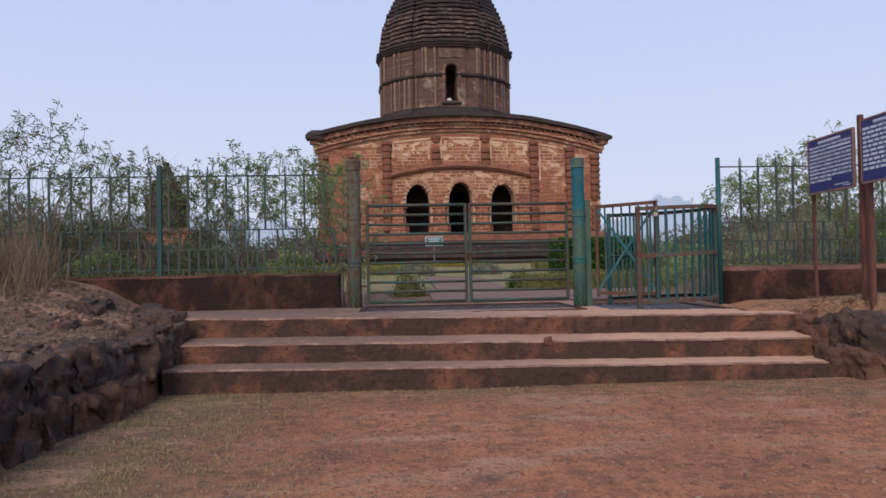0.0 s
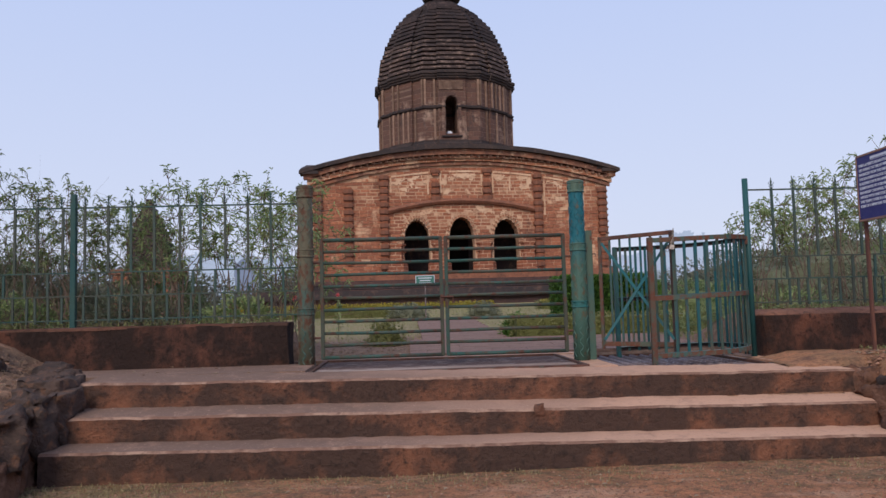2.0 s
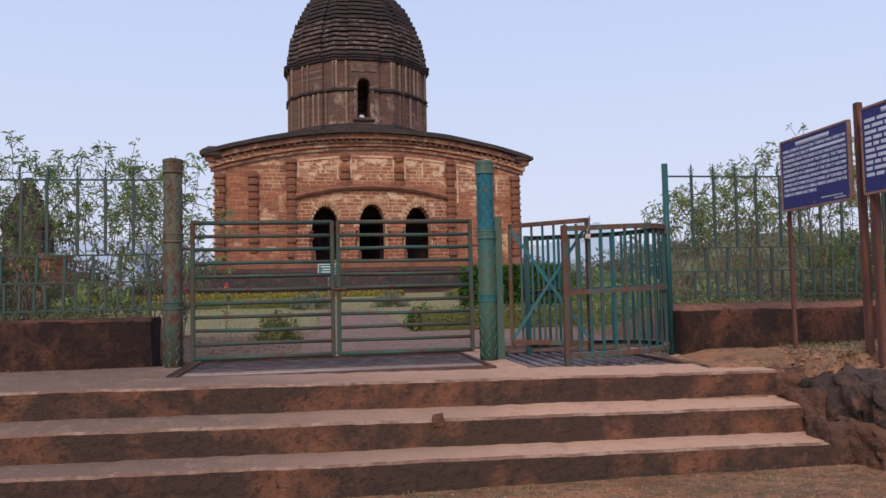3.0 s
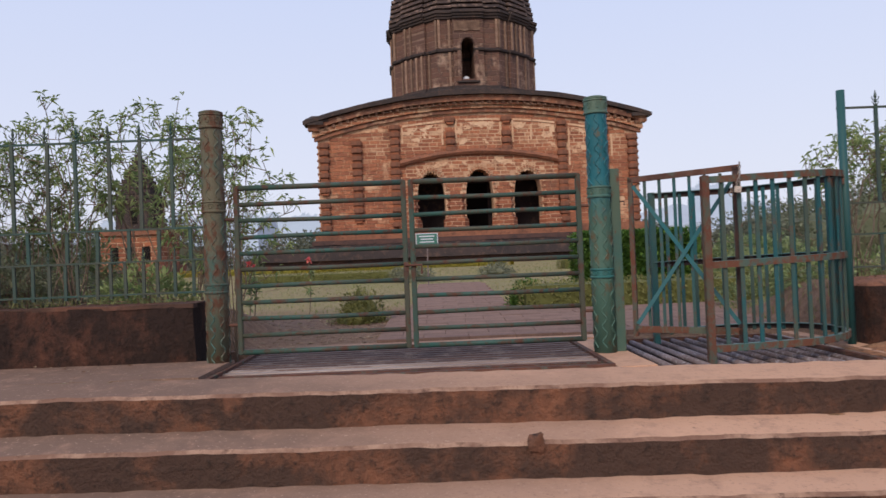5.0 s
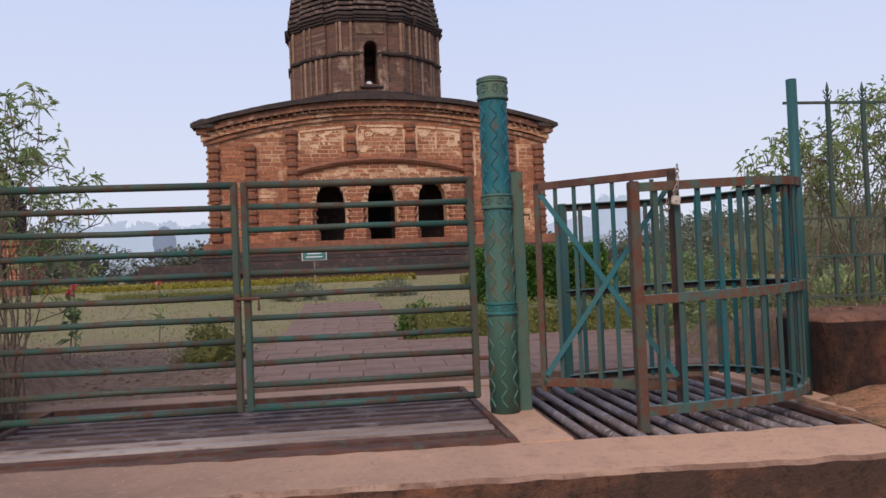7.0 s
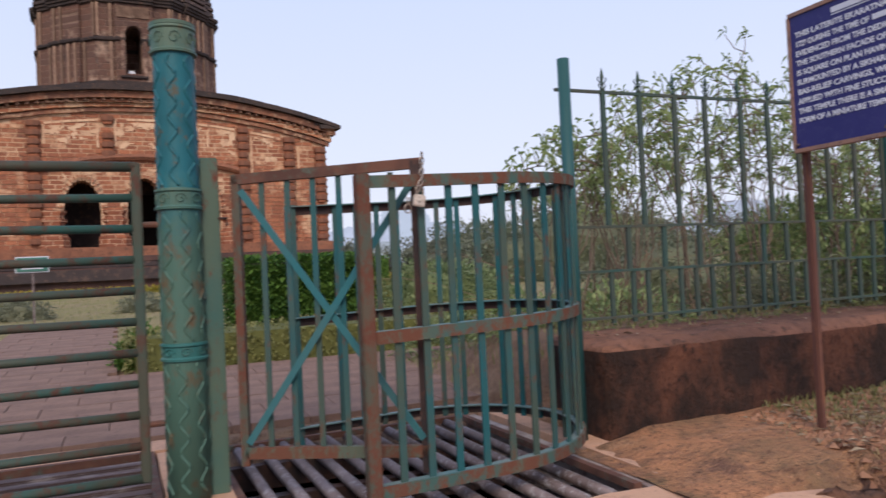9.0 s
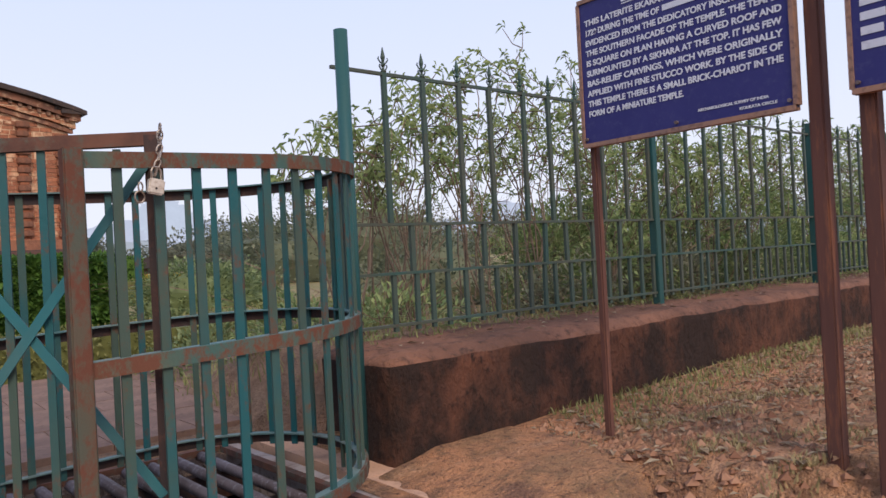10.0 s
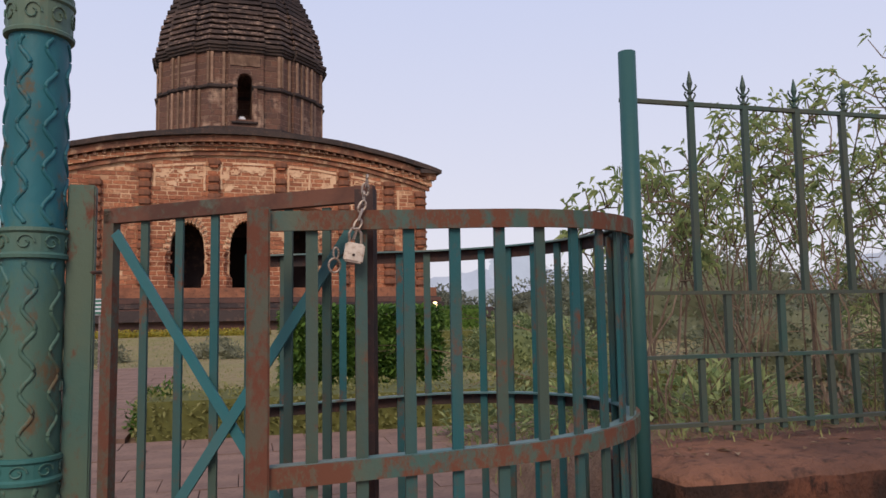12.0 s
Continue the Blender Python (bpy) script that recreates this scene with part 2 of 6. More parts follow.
SCROLL = painted("scroll_paint", (0.03, 0.125, 0.12), (0.085, 0.135, 0.10), (0.13, 0.09, 0.05), 0.58)
FENCE = painted("fence_paint", (0.030, 0.072, 0.064), (0.058, 0.068, 0.054), (0.09, 0.05, 0.035), 0.58)
RUST = mottled("rusty_iron", (0.135, 0.06, 0.042), (0.078, 0.038, 0.03), (0.085, 0.11, 0.09), 5, 16, 0.8, 0.4, 0.005, lo=0.4, hi=0.6)
DARKIRONSHADE = mottled("dark_iron_and_ring_shade", (0.05, 0.026, 0.022), (0.03, 0.024, 0.026), (0.09, 0.04, 0.03), 4, 30, 0.6, 0.3, 0.004)
PALESTEEL = mottled("pale_steel", (0.40, 0.33, 0.30), (0.24, 0.18, 0.16), (0.13, 0.07, 0.055), 2.0, 16, 0.6, 0.2, 0.004, stretch=(0.25, 1, 1))
STEEL = mottled("worn_steel", (0.20, 0.155, 0.155), (0.095, 0.065, 0.060), (0.34, 0.32, 0.33), 2.4, 26, 0.5, 0.2, 0.004, metal=0.25)
GRIDDARK = mottled("dark_grid_bars", (0.105, 0.066, 0.060), (0.062, 0.042, 0.042), (0.24, 0.20, 0.195), 2.4, 18, 0.65, 0.2, 0.004, stretch=(0.3, 1, 1))
PIT = mottled("pit_dust", (0.17, 0.125, 0.10), (0.10, 0.074, 0.06), (0.05, 0.036, 0.03), 3, 20, 0.95, 0.3)
SIGNPOST = mottled("sign_post", (0.12, 0.052, 0.04), (0.08, 0.04, 0.034), (0.26, 0.10, 0.05), 1.6, 7, 0.8, 0.5, 0.008, stretch=(2.5, 2.5, 0.3))
SIGNBLUE = mottled("sign_blue", (0.022, 0.022, 0.13), (0.03, 0.03, 0.145), (0.045, 0.045, 0.15), 3, 40, 0.45, 0.05, 0.002)
SIGNWHITE = mottled("sign_white", (0.62, 0.64, 0.70), (0.55, 0.57, 0.65), (0.45, 0.46, 0.55), 6, 50, 0.6, 0.05, 0.001)
SIGNEDGE = mottled("sign_edge", (0.30, 0.17, 0.12), (0.22, 0.14, 0.12), (0.12, 0.07, 0.06), 5, 40, 0.7, 0.1, 0.002)
BRASS = mottled("lock_steel", (0.62, 0.55, 0.48), (0.50, 0.44, 0.38), (0.32, 0.22, 0.15), 20, 90, 0.45, 0.1, 0.001, metal=0.4)
CHAIN = mottled("chain_steel", (0.33, 0.29, 0.26), (0.22, 0.17, 0.14), (0.13, 0.08, 0.06), 20, 90, 0.5, 0.1, 0.001, metal=0.6)
BLOCKS = masonry("temple_blocks", (0.37, 0.135, 0.07), (0.22, 0.08, 0.048), (0.56, 0.33, 0.20), (0.60, 0.38, 0.25), (0.11, 0.06, 0.05), 0.585, 0.60)
STUCCO = masonry("temple_stucco", (0.40, 0.17, 0.095), (0.26, 0.10, 0.058), (0.64, 0.41, 0.265), (0.66, 0.46, 0.31), (0.13, 0.07, 0.055), 0.52, 0.62)


def laid_block(name, island, light=(0.46, 0.18, 0.098), deep=(0.28, 0.107, 0.064), stucco=0.58):
    """Single laid blocks: each its own tone, with stucco clinging in patches and soot."""
    m, t, b = shader(name, 0.95)
    g = t.nodes.new("ShaderNodeNewGeometry")
    if island:
        r = g.outputs["Random Per Island"]
    else:
        r = t.nodes.new("ShaderNodeObjectInfo").outputs["Random"]

    def at(scale, detail, stretch=(1, 1, 1)):
        v = t.nodes.new("ShaderNodeMapping")
        v.inputs["Scale"].default_value = stretch
        t.links.new(g.outputs["Position"], v.inputs[0])
        n = t.nodes.new("ShaderNodeTexNoise")
        n.inputs["Scale"].default_value, n.inputs["Detail"].default_value, n.inputs["Roughness"].default_value = scale, detail, 0.7
        t.links.new(v.outputs[0], n.inputs["Vector"])
        return n.outputs["Fac"]

    col = blend(t, r, light, deep)
    fine = at(11, 5)
    col = blend(t, ramp(t, fine, 0.42, 0.75), col, (0.17, 0.07, 0.045))
    col = blend(t, ramp(t, at(0.8, 8), stucco, stucco + 0.08), col, (0.60, 0.37, 0.235))
    col = blend(t, ramp(t, at(0.7, 8, (1, 1, 0.5)), 0.57, 0.72), col, (0.12, 0.065, 0.05))
    t.links.new(col, b.inputs["Base Color"])
    relief(t, b, fine, 0.8, 0.04)
    return m


LAID, LAIDREST = laid_block("laid_block", False), laid_block("laid_blocks", True)
PALE, PALEREST = laid_block("pale_block", False, (0.50, 0.26, 0.155), (0.33, 0.13, 0.075), 0.53), laid_block("pale_blocks", True, (0.50, 0.26, 0.155), (0.33, 0.13, 0.075), 0.53)
MORTAR = mottled("old_mortar", (0.62, 0.42, 0.28), (0.42, 0.24, 0.15), (0.24, 0.12, 0.08), 0.9, 7, 0.95, 0.6, 0.03)
BAND = mottled("temple_band", (0.28, 0.118, 0.071), (0.175, 0.078, 0.052), (0.10, 0.055, 0.043), 1.2, 7, 0.95, 0.8, 0.05)
CORNICE = mottled("temple_cornice", (0.27, 0.115, 0.070), (0.14, 0.068, 0.050), (0.44, 0.28, 0.185), 1.6, 3.4, 0.95, 0.9, 0.05, 0.38, 0.58)
DRUM = masonry("tower_blocks", (0.165, 0.083, 0.060), (0.10, 0.058, 0.048), (0.37, 0.25, 0.185), (0.22, 0.14, 0.105), (0.05, 0.038, 0.038), 0.56, 0.55, (0.5, 0.24))
RIBPALE = mottled("rib_stucco", (0.34, 0.215, 0.155), (0.16, 0.095, 0.070), (0.52, 0.37, 0.275), 1.5, 2.2, 0.95, 0.6, 0.03, vary=0.45)
DOME = mottled("tower_dark", (0.066, 0.048, 0.046), (0.045, 0.036, 0.038), (0.13, 0.085, 0.075), 1.0, 6, 0.95, 0.8, 0.05, vary=0.35)
ROOFDARK = mottled("roof_lichen", (0.058, 0.043, 0.040), (0.038, 0.032, 0.033), (0.12, 0.072, 0.056), 1.0, 8, 0.97, 0.8, 0.05)
PLINTH = mottled("plinth_stone", (0.115, 0.06, 0.05), (0.07, 0.045, 0.042), (0.045, 0.034, 0.034), 0.8, 6, 0.95, 0.6, 0.04)
# Dark plinth stone, used on the porch back wall as painted shade too.
PLINTHPORCHDARK = mottled("plinth_lichen_and_porch_shade", (0.06, 0.045, 0.045), (0.04, 0.034, 0.036), (0.13, 0.08, 0.065), 0.7, 4, 0.95, 0.8, 0.04)
# Near-black colour that stands in for shade in openings.
SHADEBLACK = mottled("interior_shade", (0.012, 0.008, 0.007), (0.008, 0.006, 0.006), (0.006, 0.005, 0.005), 2, 9, 1.0, 0.2)
BARK = mottled("twig_bark", (0.19, 0.14, 0.105), (0.13, 0.095, 0.072), (0.08, 0.058, 0.045), 6, 40, 0.9, 0.3, 0.004)
STRAW = leafy("dry_stalks", (0.40, 0.29, 0.18), (0.17, 0.12, 0.08), 0.8)
LEAF = leafy("shrub_leaves", (0.10, 0.15, 0.065), (0.32, 0.37, 0.17))
LEAFLIGHT = leafy("narrow_leaves", (0.13, 0.205, 0.08), (0.40, 0.46, 0.20))
LEAFGREY = leafy("grey_leaves", (0.11, 0.135, 0.085), (0.24, 0.25, 0.155))
LEAFDUSK = leafy("dusty_leaves", (0.14, 0.155, 0.10), (0.30, 0.30, 0.20))
LEAFYELLOW = leafy("yellow_leaves", (0.46, 0.33, 0.04), (0.26, 0.25, 0.05))
LEAFHEDGE = leafy("hedge_leaves", (0.024, 0.070, 0.015), (0.13, 0.235, 0.045))
LEAFBED = leafy("bed_leaves", (0.30, 0.28, 0.11), (0.15, 0.16, 0.05))
TURF = leafy("turf_blades", (0.46, 0.36, 0.19), (0.22, 0.18, 0.085), 0.8)
GRASS = leafy("lawn_blades", (0.33, 0.31, 0.13), (0.20, 0.22, 0.08))
PINK = leafy("pink_petals", (0.80, 0.22, 0.20), (0.70, 0.15, 0.16))
LITTER = leafy("fallen_leaves", (0.45, 0.36, 0.25), (0.16, 0.08, 0.045), 0.8)
NOTICEGREEN = mottled("notice_green", (0.045, 0.15, 0.12), (0.06, 0.17, 0.14), (0.10, 0.2, 0.17), 5, 40, 0.5, 0.05, 0.001)


# ---- building helpers ----
BASE = {}


def thing(name, at=(0, 0, 0), label="", category="", group="", kind="", turn=0.0):
    ob = new(name)
    ob.matrix_world = pose(*at, 0, 0, turn)
    BASE[ob.name] = (0, 0, 0) if turn else at
    return tagged(ob, label, category, group, kind)


def finish(bm, name, material, base=(0, 0, 0), smooth_faces=False):
    bmesh.ops.translate(bm, verts=bm.verts, vec=[-v for v in base])
    me = bpy.data.meshes.new(name)
    if smooth_faces:
        for f in bm.faces:
            f.smooth = True
    bm.to_mesh(me)
    bm.free()
    me.materials.append(material)
    return me


def part(name, bm, material, parent=None, label="", smooth_faces=False):
    base = BASE.get(parent.name, (0, 0, 0)) if parent else (0, 0, 0)
    ob = new(name, finish(bm, name, material, base, smooth_faces))
    if parent:
        ob.parent = parent
    BASE[ob.name] = base
    return tagged(ob, label)


def piece(name, me, parent, at=(0, 0, 0), turn=(0, 0, 0), size=(1, 1, 1)):
    """One of many alike pieces, on a shared mesh."""
    base = BASE.get(parent.name, (0, 0, 0))
    ob = new(name, me)
    ob.parent = parent
    ob.location = [a - b for a, b in zip(at, base)]
    ob.rotation_euler = turn
    ob.scale = size
    BASE[ob.name] = base
    return ob


def box(bm, x0, x1, y0, y1, z0, z1, bevel=0.0):
    r = bmesh.ops.create_cube(bm, size=1)
    bmesh.ops.scale(bm, verts=r["verts"], vec=(x1 - x0, y1 - y0, z1 - z0))
    bmesh.ops.translate(bm, verts=r["verts"], vec=((x0 + x1) / 2, (y0 + y1) / 2, (z0 + z1) / 2))
    if bevel:
        edges = list({e for v in r["verts"] for e in v.link_edges})
        bmesh.ops.bevel(bm, geom=edges, offset=bevel, segments=2, affect="EDGES")
    return bm


def boxed(*a, bevel=0.0):
    return box(bmesh.new(), *a, bevel=bevel)


def tube(bm, points, radius, sides=8, closed=False, radii=None):
    """A round bar along points."""
    pts = [Vector(p) for p in points]
    rings = []
    n = len(pts)
    for i, p in enumerate(pts):
        a, b = (pts[i - 1] if i or closed else p), (pts[(i + 1) % n] if i < n - 1 or closed else p)
        d = (b - a).normalized()
        u = d.cross(Vector((0, 0, 1)))
        if u.length < 0.05:
            u = d.cross(Vector((0, 1, 0)))
        u.normalize()
        w = d.cross(u)
        rr = radii[i] if radii else radius
        rings.append([bm.verts.new(p + (u * math.cos(k * math.tau / sides) + w * math.sin(k * math.tau / sides)) * rr) for k in range(sides)])
    for i in range(n if closed else n - 1):
        a, b = rings[i], rings[(i + 1) % n]
        for k in range(sides):
            bm.faces.new((a[k], a[(k + 1) % sides], b[(k + 1) % sides], b[k]))
    if not closed:
        bm.faces.new(rings[0][::-1])
        bm.faces.new(rings[-1])
    return bm


def rod(p, q, radius, sides=10):
    return tube(bmesh.new(), [p, q], radius, sides)


def beam(bm, p, q, wide, thick, up=(0, 0, 1)):
    """A rectangular bar from p to q; thick is measured along up."""
    p, q = Vector(p), Vector(q)
    d = (q - p).normalized()
    u = d.cross(Vector(up)).normalized()
    w = u.cross(d)
    a = [[bm.verts.new(e + u * sx * wide / 2 + w * sz * thick / 2) for sx, sz in ((-1, -1), (1, -1), (1, 1), (-1, 1))] for e in (p, q)]
    for k in range(4):
        bm.faces.new((a[0][k], a[0][(k + 1) % 4], a[1][(k + 1) % 4], a[1][k]))
    bm.faces.new(a[0][::-1])
    bm.faces.new(a[1])
    return bm


def loft(bm, rings, cap=True):
    """Skin between rings of equal length."""
    vs = [[bm.verts.new(p) for p in r] for r in rings]
    n = len(vs[0])
    for a, b in zip(vs, vs[1:]):
        for k in range(n):
            bm.faces.new((a[k], a[(k + 1) % n], b[(k + 1) % n], b[k]))
    if cap:
        bm.faces.new(vs[0][::-1])
        bm.faces.new(vs[-1])
    return bm


def lathe(bm, x, y, profile, sides=24):
    return loft(bm, [[(x + r * math.cos(k * math.tau / sides), y + r * math.sin(k * math.tau / sides), z) for k in range(sides)] for r, z in profile])


def rough_up(bm, amount, scale=3.0, seed=0.0):
    for v in bm.verts:
        v.co += noise.noise_vector(v.co * scale + Vector((seed, seed * 1.7, 0))) * amount
    return bm


def diced(x0, x1, y0, y1, z0, z1, step, amount, scale=3.0, seed=0.0):
    """A block with a fine grid on it, worn uneven."""
    bm = boxed(x0, x1, y0, y1, z0, z1)
    for axis, lo, hi in ((0, x0, x1), (1, y0, y1), (2, z0, z1)):
        n = max(1, min(90, round((hi - lo) / step)))
        for i in range(1, n):
            co, no = [0, 0, 0], [0, 0, 0]
            co[axis], no[axis] = lo + (hi - lo) * i / n, 1
            bmesh.ops.bisect_plane(bm, geom=bm.verts[:] + bm.edges[:] + bm.faces[:], plane_co=co, plane_no=no)
    return rough_up(bm, amount, scale, seed)


def ease(a, b, v):
    v = min(1.0, max(0.0, (v - a) / (b - a)))
    return v * v * (3 - 2 * v)


def terrain(x, y):
    """The height of the ground."""
    low = -0.15 + 0.02 * noise.noise((x * 0.8, y * 0.8, 0)) + 0.008 * noise.noise((x * 5, y * 5, 3))
    bank = 0.46 + 0.21 * max(0, min(y, 9.6) - 7.2) * ease(-2.4, -4.1, x) + 0.04 * noise.noise((x * 1.5, y * 1.5, 5)) + 0.05 * noise.noise((x * 4.2, y * 4.2, 6)) + 0.05 * max(0, min(3, -3 - x))
    z = low + (bank - low) * ease(-2.50, -2.85, x)
    rightbank = 0.56 + 0.085 * ease(8.95, 8.35, y) * ease(4.55, 4.95, x) + 0.04 * noise.noise((x * 1.3, y * 1.3, 7)) + 0.02 * max(0, min(3, x - 4.6))
    z = z + (rightbank - z) * ease(4.42, 4.75, x - 0.30 * ease(8.1, 7.8, y)) * ease(7.35, 7.65, y)
    slab = ease(7.7, 8.3, y) * ease(-2.4, -2.1, x) * ease(4.38, 4.12, x + 0.12 * noise.noise((x * 2, y * 2.5, 1)) - 0.25 * ease(8.9, 8.3, y))
    z = z + (0.3 - z) * slab
    lawn = 0.54 + 0.03 * max(0, min(y, 31) - 11)
    beds = max(ease(-0.6, -1.0, x) * ease(13.5, 10.8, y), ease(4.15, 4.5, x) * ease(12.5, 10.6, y))
    lawn = lawn + (1.0 - lawn) * beds * 0.9 + 0.02 * noise.noise((x * 0.7, y * 0.7, 9))
    pit = 0.3 if -0.9 < x < 4.2 else lawn
    inner = lawn if y > 10.45 else pit
    return z + (inner - z) * ease(9.62, 9.75, y)


def patch_of(verts, faces, name, material, parent=None, kind="", label="", category=""):
    me = bpy.data.meshes.new(name)
    me.from_pydata(verts, [], faces)
    me.materials.append(material)
    ob = new(name, me)
    if parent:
        ob.parent = parent
    return tagged(ob, label, category, "", kind)


# ---- ground and distance ----
xs = [-700, -450, -280, -170, -100, -60, -38, -26, -18, -13, -10] + [-8 + 0.12 * i for i in range(159)] + [12, 14, 17, 22, 30, 42, 65, 105, 175, 285, 450, 700]
ys = [-60, -30, -15, -8, -4, -2, 0, 1, 2] + [2.6 + 0.12 * i for i in range(96)] + [14.2 + 0.5 * i for i in range(36)] + [33, 35, 38, 42, 48, 55, 65, 80, 105, 140, 190, 260, 350, 480, 700]
gv = [(x, y, terrain(x, y)) for y in ys for x in xs]
nx = len(xs)
gf = [(j * nx + i, j * nx + i + 1, (j + 1) * nx + i + 1, (j + 1) * nx + i) for j in range(len(ys) - 1) for i in range(nx - 1)]
ground = patch_of(gv, gf, "ground", EARTH, None, "structure", "red laterite earth with dry turf and lawn beyond the gate", "ground")
for f in ground.data.polygons:
    f.use_smooth = True


# Self-lit colour with the distance haze already mixed in.
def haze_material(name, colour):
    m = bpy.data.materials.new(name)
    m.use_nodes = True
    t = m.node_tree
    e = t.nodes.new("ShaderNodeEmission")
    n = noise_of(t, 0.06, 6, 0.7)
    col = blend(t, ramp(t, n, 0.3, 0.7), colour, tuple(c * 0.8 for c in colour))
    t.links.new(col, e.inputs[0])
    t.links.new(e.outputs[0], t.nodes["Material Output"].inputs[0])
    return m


def tree_line(name, radius, low, high, colour, seed, rough):
    """A far wood all round the horizon, its mist put into a glowing colour."""
    rng = random.Random(seed)
    verts, faces = [], []
    n = 720
    for i in range(n + 1):
        a = math.tau * i / n
        h = low + (high - low) * max(0.0, 0.5 + 0.9 * noise.noise((math.cos(a) * 9, math.sin(a) * 9, seed))) + rough * rng.random()
        for z in (-2.0, h * 0.55, h):
            verts.append((radius * math.cos(a), radius * math.sin(a) + 20, z))
    for i in range(n):
        for k in range(2):
            a, b = i * 3 + k, (i + 1) * 3 + k
            faces.append((a, b, b + 1, a + 1))
    patch_of(verts, faces, name, haze_material(name, colour), None, "structure", "far line of trees, its mist put into a glowing colour", "backdrop")


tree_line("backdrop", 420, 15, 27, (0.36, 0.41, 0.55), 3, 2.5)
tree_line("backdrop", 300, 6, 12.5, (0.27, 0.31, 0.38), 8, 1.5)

FARTREEHAZE = haze_material("far_tree_haze", (0.36, 0.42, 0.55))


def far_crown(x, y, z, r, h, seed):
    rng = random.Random(seed)
    t = thing("tree", (x, y, z - 4), "lone far tree, its mist put into a glowing colour", "tree", "misty trees")
    part("trunk", tube(bmesh.new(), [(x, y, z - 5), (x, y, z + h * 0.5)], 0.5, 8), FARTREEHAZE, t)
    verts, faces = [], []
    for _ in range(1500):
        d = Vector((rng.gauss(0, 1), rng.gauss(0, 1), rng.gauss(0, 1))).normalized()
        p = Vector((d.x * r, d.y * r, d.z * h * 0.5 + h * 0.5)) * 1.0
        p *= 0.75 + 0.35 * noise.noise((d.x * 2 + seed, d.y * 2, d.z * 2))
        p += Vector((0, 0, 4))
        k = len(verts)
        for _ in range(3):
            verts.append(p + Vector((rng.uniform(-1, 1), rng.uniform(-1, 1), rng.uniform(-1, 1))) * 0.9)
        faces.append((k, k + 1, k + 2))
    patch_of(verts, faces, "crown", FARTREEHAZE, t)


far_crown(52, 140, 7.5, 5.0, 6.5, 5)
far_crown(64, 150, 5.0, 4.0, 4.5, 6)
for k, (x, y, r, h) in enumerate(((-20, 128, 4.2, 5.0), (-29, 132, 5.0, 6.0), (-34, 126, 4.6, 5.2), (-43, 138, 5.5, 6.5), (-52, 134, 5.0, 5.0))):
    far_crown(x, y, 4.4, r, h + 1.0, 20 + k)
spire = thing("far_shrine", (-24, 118, 1), "far domed shrine, its mist put into a glowing colour", "shrine")
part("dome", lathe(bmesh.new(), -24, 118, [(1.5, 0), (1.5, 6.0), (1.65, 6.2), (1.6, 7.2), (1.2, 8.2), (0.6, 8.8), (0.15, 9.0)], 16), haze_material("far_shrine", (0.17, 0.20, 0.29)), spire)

# ---- steps and platform ----
steps = thing("steps", (1.1, 7.9, -0.15), "three broad worn laterite steps with dark stained risers", "steps", kind="structure")


def long_step(x0, x1, y0, y1, z0, z1, back, seed):
    """One step: a stained face below, a worn tread that falls a little to the front."""
    rng = random.Random(seed)
    n = 190
    bm = bmesh.new()
    rows = []
    for i in range(n + 1):
        x = x0 + (x1 - x0) * i / n
        sag = -0.013 * (x - 1.1) + 0.007 * noise.noise((x * 1.7, seed, 0)) + 0.007 * noise.noise((x * 7, seed, 4))
        fy = y0 + 0.014 * noise.noise((x * 1.3, seed, 8)) + 0.014 * noise.noise((x * 8, seed, 9)) + 0.03 * max(0, noise.noise((x * 4.1, seed, 2)) - 0.35)
        rows.append([bm.verts.new(p) for p in ((x, fy - 0.008, z0), (x, fy - 0.004, (z0 + z1) / 2 + sag), (x, fy, z1 - 0.022 + sag), (x, fy + 0.02, z1 - 0.003 + sag), (x, (y0 + y1) / 2, z1 + (back - z1) * 0.5 + sag), (x, y1, back + sag), (x, y1, z0))])
    for a, b in zip(rows, rows[1:]):
        for k in range(len(a) - 1):
            bm.faces.new((a[k], b[k], b[k + 1], a[k + 1]))
    bm.faces.new(rows[0])
    bm.faces.new(rows[-1][::-1])
    bmesh.ops.recalc_face_normals(bm, faces=bm.faces)
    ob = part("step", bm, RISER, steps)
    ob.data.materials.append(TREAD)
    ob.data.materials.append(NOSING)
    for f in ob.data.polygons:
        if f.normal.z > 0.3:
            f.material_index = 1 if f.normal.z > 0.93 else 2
    return ob


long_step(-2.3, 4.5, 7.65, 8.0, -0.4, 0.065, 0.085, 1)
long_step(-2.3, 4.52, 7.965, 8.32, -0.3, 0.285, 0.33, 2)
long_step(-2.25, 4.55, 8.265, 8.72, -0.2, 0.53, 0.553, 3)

lump = diced(1.56, 1.64, 7.945, 8.01, 0.23, 0.306, 0.016, 0.03, 16, 3)
part("broken_lump", lump, RISER, steps, "broken lump on the edge of the middle step")
platform = thing("platform", (1, 9, 0.3), "worn reddish platform at the top of the steps", "platform", kind="structure")
for x0, x1, y0, y1 in ((-3.3, -0.42, 8.716, 9.56), (2.235, 2.485, 8.716, 10.5), (4.075, 4.62, 8.716, 9.34), (4.075, 4.3, 9.336, 10.5)):
    part("slab", rough_up(diced(x0, x1, y0, y1, 0.1, 0.556 - 0.01 * ((x0 + x1) / 2 - 1.1), 0.16, 0.004, 2, x0), 0.003, 6), TREAD, platform)
part("slab", diced(-0.9, 2.484, 10.36, 10.62, 0.2, 0.556, 0.2, 0.006, 2, 4), TREAD, platform)
